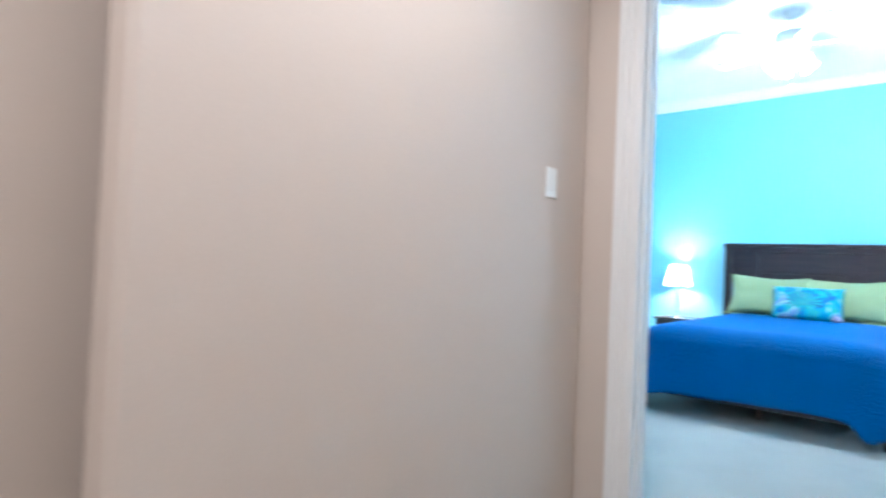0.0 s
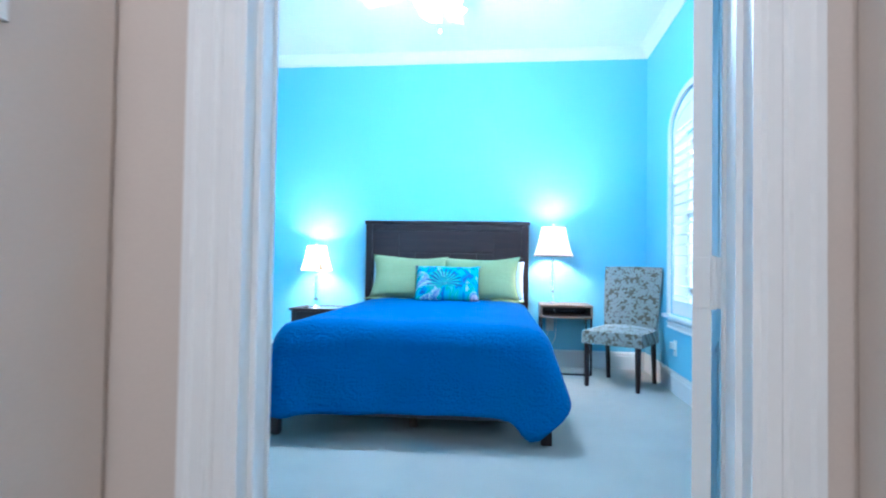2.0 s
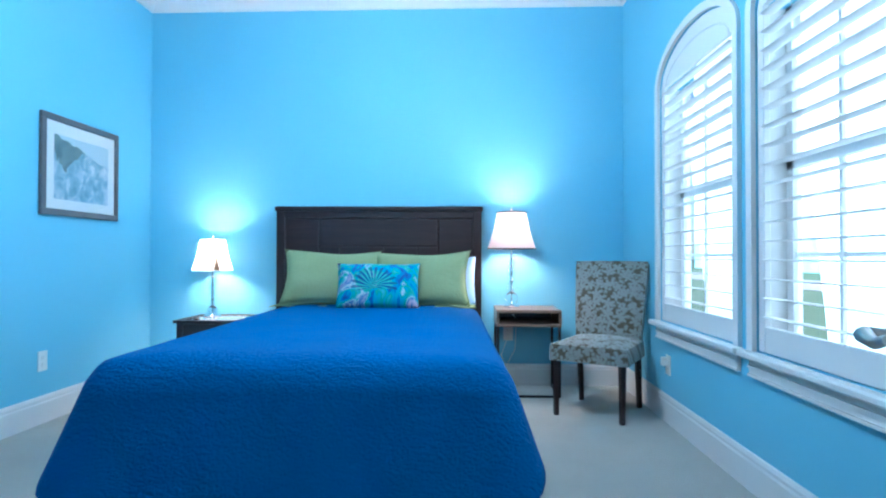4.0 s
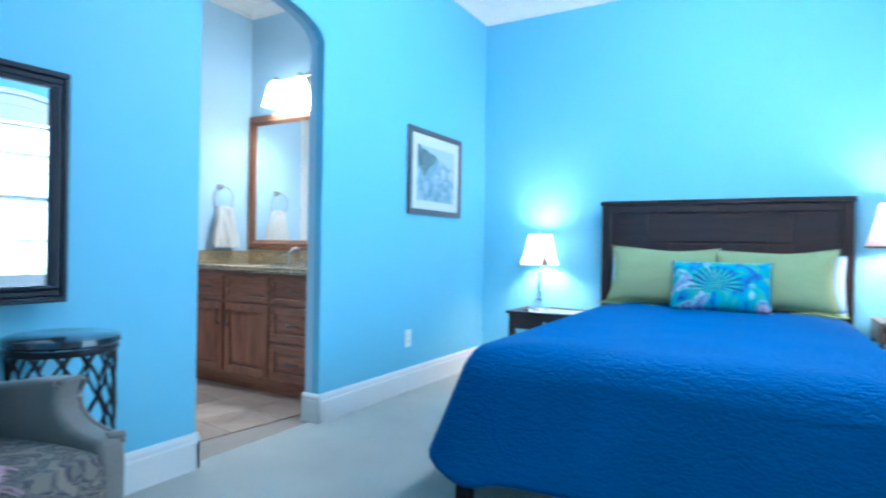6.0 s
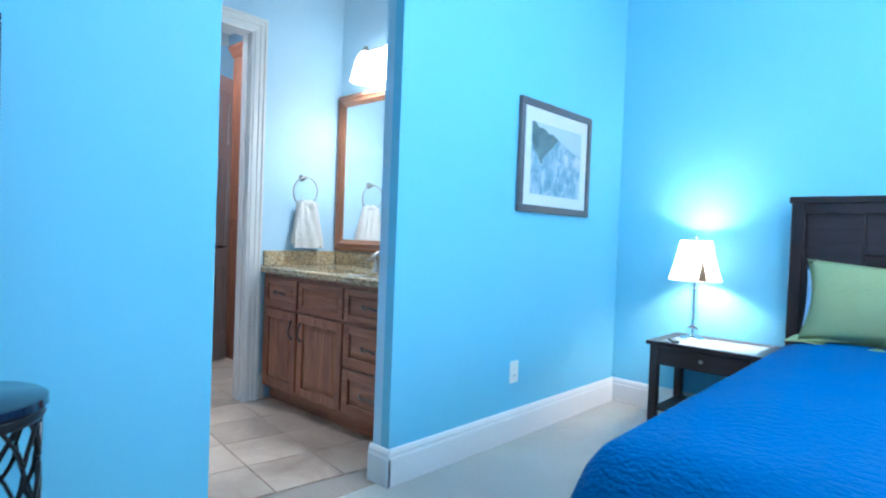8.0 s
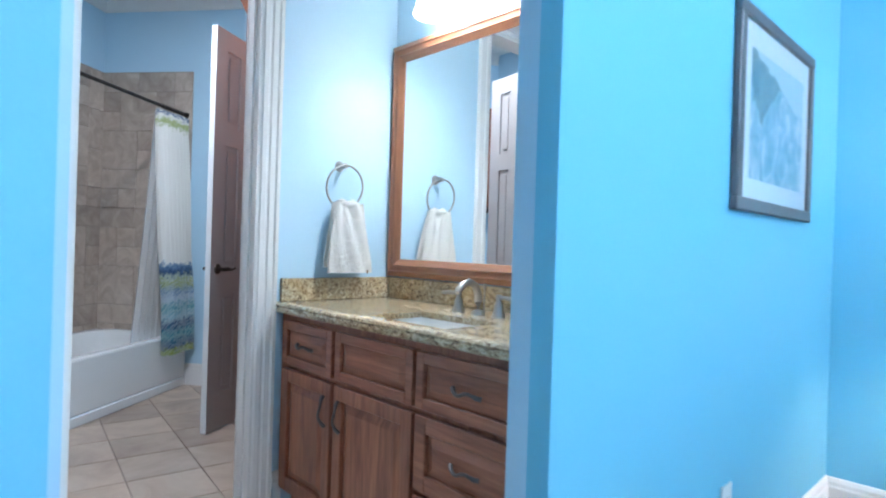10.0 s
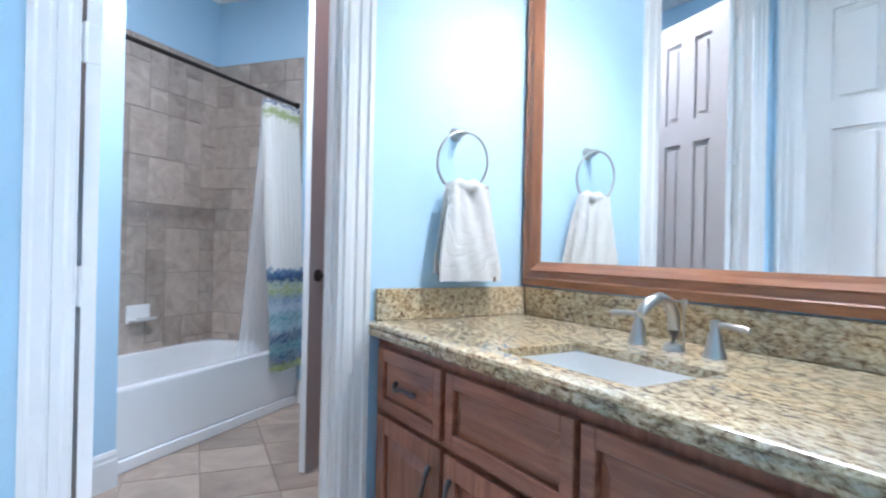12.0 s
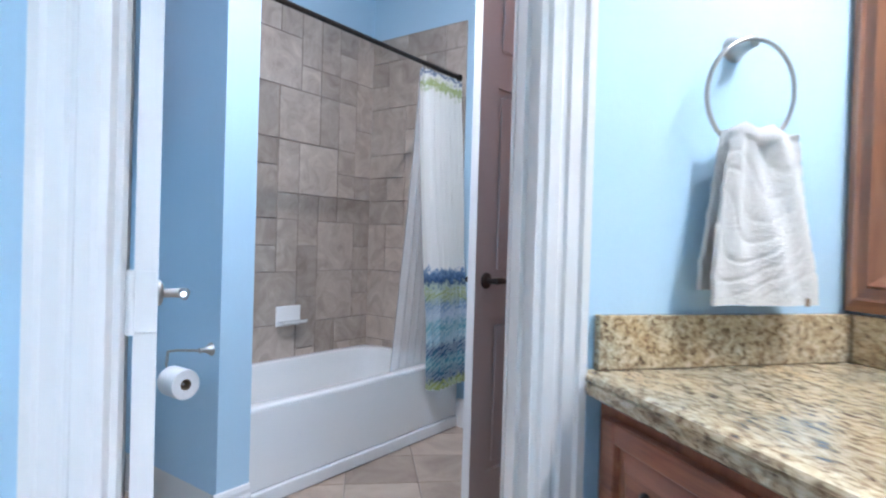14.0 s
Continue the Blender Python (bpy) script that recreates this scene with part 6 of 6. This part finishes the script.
vl = thing("vanity_light", BM @ at(0.672, BD, 2.385), "three-shade vanity light with nickel bar, lit", "wall lamp")
part("back_plate", boxes((-0.07, 0.07, -0.018, -0.001, -0.05, 0.05), bevel=0.006), M_NICKEL, vl)
part("bar", tube([(-0.30, -0.09, 0.0), (0.30, -0.09, 0.0)], 0.008, 8), M_NICKEL, vl)
for x in (-0.05, 0.05):
    part("bracket", tube([(x, -0.01, 0.0), (x, -0.05, 0.02), (x, -0.09, 0.0)], 0.008, 8), M_NICKEL, vl)
for x in (-0.26, 0.0, 0.26):
    part("socket_cup", lathe([(0, 0.025), (0.012, 0.022), (0.02, 0.0), (0.024, -0.02), (0.0, -0.02)], 16, at=(x, -0.115, 0.0)), M_NICKEL, vl, smooth=40)
    part("glass_shade", lathe([(0.026, -0.015), (0.05, -0.04), (0.07, -0.09), (0.082, -0.15), (0.095, -0.205), (0.10, -0.215)], 24, at=(x, -0.115, 0.0)), M_BULBGLASS, vl, "lit frosted bell shade", 60)
    q = vl.matrix_world @ Vector((x, -0.115, -0.125))
    lamp("vanity_bulb", "POINT", at(*q), 15.0, (1.0, 0.95, 0.90), 0.03)

# towel ring and towel
tr = thing("towel_ring", at(XV, 6.82, 1.515), "brushed nickel towel ring", "towel ring")
post = lathe([(0.0, 0.055), (0.012, 0.053), (0.014, 0.03), (0.022, 0.008), (0.026, 0.0)], 20)
bmesh.ops.rotate(post, verts=post.verts, cent=(0, 0, 0), matrix=Matrix.Rotation(radians(90), 3, "Y"))
part("post", post, M_NICKEL, tr, smooth=40)
R = 0.098
part("ring", tube([(0.05 + 0.012 * math.cos(t), R * math.sin(t), -R + R * math.cos(t)) for t in (2 * math.pi * k / 48 for k in range(48))], 0.0045, 8, closed=True), M_NICKEL, tr, smooth=60)
tw = thing("hand_towel", at(XV + 0.05, 6.835, 1.332), "cream ribbed terry hand towel on the ring", "towel")


def towel_half(sign, drop, lean):
    def fn(u, v):
        gather = min(1, 0.62 + 0.45 * v)
        a = (u - 0.5) * 0.24 * gather
        fold = (0.014 * math.sin(u * 7.5 + 0.5 + 2.6 * v) + 0.007 * math.sin(u * 19 - 5 * v)) * (1 - 0.45 * v)
        rib = -0.0034 * math.exp(-(math.sin(v * 25 + 3.2 * math.sin(u * 4.2 + v * 5.0) + 6 * (u - 0.4) ** 2) / 0.30) ** 2) * min(1, (1 - v) * 12)
        over = 0.012 * (1 - v)
        return (sign * (0.012 + 0.010 * v + lean * v) + fold * 0.8 + rib, a + 0.01 * v, 0.012 - drop * v - over * (1 - math.cos(u * 6.28)) * 0.5)
    return fn


part("front_fall", sheet(towel_half(1, 0.32, 0.008), 48, 110, 0.008), M_TERRY, tw, smooth=80)
part("back_fall", sheet(towel_half(-1, 0.295, -0.004), 40, 50, 0.008), M_TERRY, tw, smooth=80)
part("bar_fold", tube([(0.0, -0.062, 0.004), (0.0, -0.03, 0.012), (0.0, 0.0, 0.004), (0.0, 0.03, 0.012), (0.0, 0.062, 0.004)], [0.012, 0.02, 0.018, 0.02, 0.012], 10), M_TERRY, tw, smooth=80)
part("label", boxes((0.028, 0.030, 0.098, 0.106, -0.31, -0.294)), M_KRAFT, tw, "small sewn label")

# ---- tub room ----
TM = pose(TUB.x, TUB.y, 0, 0, 0, TUB_TURN)
tub = thing("bathtub", TM, "white alcove bathtub with plain apron", "bathtub")
TL, TW_, TH = 1.565, 0.775, 0.415
part("apron", boxes((0.002, TL, 0.0, 0.05, 0.065, TH - 0.012), (0.002, TL, -0.012, 0.05, 0.0, 0.065), bevel=0.006), M_PORCELAIN, tub)


def tub_shape(u, v):
    t = 2 * math.pi * u
    c, s = math.cos(t), math.sin(t)
    e = 0.35 + 0.25 * max(0, (v - 0.25))
    k = (abs(c) ** (2 / e) + abs(s) ** (2 / e)) ** (-e / 2)
    if v < 0.25:
        e0 = 0.06
        k0 = (abs(c) ** (2 / e0) + abs(s) ** (2 / e0)) ** (-e0 / 2)
        w = v / 0.25
        hx, hy = TL / 2 * (1 - w) + (TL / 2 - 0.085) * w, TW_ / 2 * (1 - w) + (TW_ / 2 - 0.075) * w
        kk = k0 * (1 - w) + k * w
        return (TL / 2 + hx * c * kk, TW_ / 2 + hy * s * kk, TH - 0.010 * abs(2 * w - 1) ** 4)
    w = (v - 0.25) / 0.75
    f = 1 - 0.16 * min(1, w / 0.75) if w < 0.75 else 0.84 * (1 - (w - 0.75) / 0.25 * 0.98)
    z = TH - 0.01 - 0.31 * min(1, w / 0.75) ** 0.75
    return (TL / 2 + (TL / 2 - 0.085) * c * k * f, TW_ / 2 + (TW_ / 2 - 0.075) * s * k * f, z)


part("basin", sheet(tub_shape, 72, 30), M_PORCELAIN, tub, smooth=50)
part("overflow_plate", lathe([(0, 0.008), (0.03, 0.006), (0.034, 0.0)], 20), M_CHROME, tub, "chrome overflow plate", 40).matrix_local = pose(TL - 0.115, TW_ / 2, 0.30, 0, -80, 0)

sd = thing("soap_dish", TM @ at(0.88, BACK - 0.012, 0.60), "white ceramic soap dish on the tiles", "soap dish")
part("back_plate", boxes((-0.09, 0.09, -0.014, 0.0, 0.0, 0.12), bevel=0.005), M_PORCELAIN, sd)
part("tray", prism([(0.0, 0.0), (-0.075, 0.02), (-0.085, 0.04), (-0.075, 0.04), (-0.06, 0.028), (-0.012, 0.03), (0.0, 0.05)], 0.17, "x", -0.085), M_PORCELAIN, sd)

rod = thing("shower_rod", TM @ at(0, 0.045, 2.14), "dark bronze shower curtain rod", "curtain rod")
part("bar", tube([(0.0, 0, 0), (1.565, 0, 0)], 0.0125, 12), M_BRONZE, rod, smooth=60)
for x, s in ((0.0, 1), (1.567, -1)):
    fl = lathe([(0.012, 0.04), (0.02, 0.03), (0.026, 0.012), (0.03, 0.0), (0.0, 0.0)], 18)
    part("flange", fl, M_BRONZE, rod, smooth=40).matrix_local = pose(x, 0, 0, 0, 90 * s, 0)
CX0, CX1 = 1.215, 1.54
for k in range(10):
    x = CX0 + (CX1 - CX0) * (k + 0.5) / 10
    part("curtain_ring", tube([(x + 0.004 * math.sin(t), 0.022 * math.cos(t), -0.008 + 0.026 * math.sin(t)) for t in (2 * math.pi * j / 14 for j in range(14))], 0.002, 5, closed=True), M_BRONZE, rod)
cu = thing("shower_curtain", TM @ at(0, 0, 0), "white shower curtain with blue and green bands, gathered", "shower curtain")


def curtain_sheet(u, v):
    z = 2.10 - 1.81 * v
    w0, w1 = CX0 - 0.01 - 0.0 * v, CX1
    x = w0 + (w1 - w0) * u + 0.03 * (v - 0.5) * (1 - u)
    y = 0.045 - 0.075 * min(1, v * 1.25) + (0.030 + 0.012 * v) * math.sin(u * 44 + 0.6 * math.sin(v * 5)) + 0.012 * math.sin(u * 93)
    return (x, y - 0.012, z + 0.012 * math.cos(u * 88) * (1 - v))


part("cloth", sheet(curtain_sheet, 150, 46), M_CURTAIN, cu, smooth=80)
ln = thing("curtain_liner", TM @ at(0, 0, 0), "translucent curtain liner hanging inside the tub", "curtain liner")


def liner_sheet(u, v):
    z = 2.09 - 1.78 * v
    x = (CX0 - 0.02 - 0.13 * v ** 1.3) + (CX1 - CX0 + 0.10 * v) * u
    return (x, 0.06 + 0.06 * v + 0.018 * math.sin(u * 40), z)


part("cloth", sheet(liner_sheet, 70, 20), M_LINER, ln, smooth=80)

# paper holder
WM = pose(*(TUB - U * 0.127), 0, 0, TUB_TURN)
ph = thing("toilet_paper_holder", WM @ at(0, -0.045, 0.70), "nickel toilet paper holder on the wing wall", "paper holder")
pf = lathe([(0, 0.05), (0.009, 0.048), (0.010, 0.025), (0.022, 0.006), (0.025, 0)], 16)
part("post", pf, M_NICKEL, ph, smooth=40).matrix_local = pose(0, 0, 0, 0, -90, 0)
part("arm", tube([(-0.046, 0, 0), (-0.06, 0.02, 0.0), (-0.075, 0.10, -0.008), (-0.08, 0.16, -0.02), (-0.08, 0.168, -0.07), (-0.08, 0.16, -0.125), (-0.08, 0.045, -0.125)], 0.005, 8), M_NICKEL, ph, smooth=60)
rl = thing("toilet_paper_roll", WM @ at(-0.08, 0.035, 0.575), "white toilet paper roll on its holder", "paper roll")
rb = lathe([(0.021, -0.052), (0.054, -0.052), (0.056, -0.048), (0.056, 0.048), (0.054, 0.052), (0.021, 0.052), (0.021, -0.052)], 28)
part("paper", rb, M_PAPER, rl, smooth=40).matrix_local = pose(0, 0, 0, 90, 0, 0)
cb = lathe([(0.0205, -0.051), (0.0205, 0.051), (0.019, 0.051), (0.019, -0.051), (0.0205, -0.051)], 20)
part("core", cb, M_KRAFT, rl, "brown card core").matrix_local = pose(0, 0, 0, 90, 0, 0)

# toilet with a cabinet over it
QM = TM @ at(-0.58, BACK, 0, 0)
to = thing("toilet", QM, "white two-piece toilet below a wall cabinet", "toilet")
part("tank", boxes((-0.21, 0.21, -0.20, -0.012, 0.38, 0.74), bevel=0.02), M_PORCELAIN, to)
part("tank_lid", boxes((-0.225, 0.225, -0.215, -0.005, 0.74, 0.775), bevel=0.01), M_PORCELAIN, to)


def bowl(u, v):
    t = 2 * math.pi * u
    r = 0.10 + 0.085 * v ** 1.5
    return (r * math.cos(t) * (0.95 + 0.05 * v), -0.42 + (r * 1.32) * math.sin(t) + 0.06 * (1 - v), 0.40 * v)


part("bowl", sheet(bowl, 36, 12), M_PORCELAIN, to, smooth=60)
part("seat", lathe([(0.0, 0.43), (0.17, 0.43), (0.188, 0.42), (0.188, 0.402), (0.0, 0.402)], 36), M_PORCELAIN, to, smooth=40).matrix_local = Matrix.Translation((0, -0.42, 0)) @ Matrix.Diagonal((1, 1.3, 1, 1))
part("trap", boxes((-0.09, 0.09, -0.36, -0.10, 0.0, 0.38), bevel=0.03), M_PORCELAIN, to)

oc = thing("wall_cabinet", QM, "cherry wood wall cabinet above the toilet", "cabinet")
part("body", boxes((-0.36, 0.36, -0.20, -0.002, 1.55, 2.45), bevel=0.003), M_CHERRY, oc)
part("light_rail", boxes((-0.365, 0.365, -0.21, -0.002, 1.51, 1.55), bevel=0.004), M_DARKWOOD, oc, "dark lower rail")
part("crown", boxes((-0.38, 0.38, -0.225, -0.002, 2.45, 2.50), bevel=0.01), M_CHERRYX, oc)
for x0, x1 in ((-0.355, -0.004), (0.004, 0.355)):
    part("cabinet_door", boxes((x0, x1, -0.218, -0.2005, 1.56, 2.44), bevel=0.004), M_CHERRY, oc)
    part("raised_panel", boxes((x0 + 0.06, x1 - 0.06, -0.224, -0.218, 1.63, 2.37), bevel=0.005), M_CHERRY, oc)

lc = thing("linen_cabinet", at(-5.43, 7.285), "tall cherry wood linen cabinet with crown", "cabinet")
part("body", boxes((0.0, 0.55, -0.33, 0.0, 0.0, 2.62), bevel=0.003), M_CHERRY, lc)
part("crown", prism([(-0.33, 2.62), (-0.38, 2.70), (-0.38, 2.72), (0.0, 2.72), (0.0, 2.62)], 0.60, "x", -0.025), M_CHERRYX, lc)
for z0, z1 in ((0.12, 1.2), (1.22, 2.6)):
    part("cabinet_door", boxes((0.01, 0.54, -0.35, -0.3305, z0, z1), bevel=0.004), M_CHERRY, lc)

# unseen recessed lamps, added to light the hall and the bathroom
def added_downlight(x, y, z, watts, color):
    d = thing("added_ceiling_light", at(x, y, z), "unseen recessed ceiling light, added to light the room", "ceiling light")
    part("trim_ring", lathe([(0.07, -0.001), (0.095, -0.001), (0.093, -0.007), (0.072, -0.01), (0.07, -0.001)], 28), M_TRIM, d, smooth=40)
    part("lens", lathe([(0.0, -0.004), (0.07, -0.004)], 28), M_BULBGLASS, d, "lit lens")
    lamp("added_downlight", "AREA", look((x, y, z - 0.012), (x, y, 0)), watts, color, 0.13)


added_downlight(-4.9, 6.2, 3.08, 42, (1.0, 0.95, 0.90))
added_downlight(0.1, 0.4, 2.75, 33, (1.0, 0.87, 0.77))
added_downlight(-0.04, 2.3, 2.75, 15, (1.0, 0.87, 0.77))

# ---- tiles ----
def tile_mesh(name, w, h, t, material, bevel=0.0025):
    bm = boxes((0, w, 0, t, 0, h))
    top = [v for v in bm.verts if v.co.y < t / 2]
    for v in top:
        v.co.x += bevel if v.co.x < w / 2 else -bevel
        v.co.z += bevel if v.co.z < h / 2 else -bevel
    bmesh.ops.recalc_face_normals(bm, faces=bm.faces[:])
    me = bpy.data.meshes.new(name)
    bm.to_mesh(me)
    bm.free()
    me.materials.append(material)
    return me


CELL, JOINT = 0.1563, 0.003
TILES = {(a, b): tile_mesh("wall_tile", a * CELL - JOINT, b * CELL - JOINT, 0.009, M_WALLTILE) for a in (1, 2) for b in (1, 2)}


def tile_wall(parent, cols, rows, z0, seed):
    """A mixed pattern of large, small and oblong tiles on a grid."""
    rnd = random.Random(seed)
    used = set()
    for r in range(rows):
        for c in range(cols):
            if (c, r) in used:
                continue
            opts = [(2, 2), (1, 2), (2, 1), (1, 1), (1, 1)]
            rnd.shuffle(opts)
            for a, b in opts + [(1, 1)]:
                cells = [(c + i, r + j) for i in range(a) for j in range(b)]
                if all(q not in used and q[0] < cols and q[1] < rows for q in cells):
                    break
            used.update(cells)
            t = new("tile", TILES[(a, b)])
            t.parent = parent
            t.matrix_basis = at(c * CELL, -0.006, z0 + r * CELL)


bed_back = setting("wall_tile_back", boxes((0.0, 1.566, 0.0, 0.010, TH - 0.02, 2.49)), M_GROUT, "grout bed behind taupe stone tiles")
bed_back.matrix_world = TM @ at(0, BACK - 0.0105)
tile_wall(bed_back, 10, 14, 0.30, 3)
bed_end = setting("wall_tile_end", boxes((0.0, 0.775, 0.0, 0.010, TH - 0.02, 2.49)), M_GROUT, "grout bed behind taupe stone tiles")
EM = TM @ at(1.5695, BACK - 0.014, 0, -90) 
bed_end.matrix_world = EM @ at(0, -0.0105)
tile_wall(bed_end, 5, 14, 0.30, 8)

# floor tiles, laid a few degrees off the walls
floor_bath = bpy.data.objects["floor_bathroom"]
FT = 0.34
FM = pose(-5.5, 6.235, 0, 0, 0, -7.5)
big = tile_mesh("floor_tile", FT - 0.004, FT - 0.004, 0.009, M_FLOORTILE, 0.0015)
for i in range(-7, 9):
    for j in range(-6, 5):
        q = FM @ Vector((i * FT, j * FT + 0.002, 0))
        mid_q = FM @ Vector(((i + 0.5) * FT, (j + 0.5) * FT, 0))
        if not (-7.4 < mid_q.x < -2.76 and 4.5 < mid_q.y < 7.3):
            continue
        t = new("tile", big)
        t.parent = floor_bath
        t.matrix_basis = Matrix.Translation((q.x, q.y, -0.0005)) @ pose(0, 0, 0, 0, 0, -7.5) @ pose(0, 0, 0, -90, 0, 0)
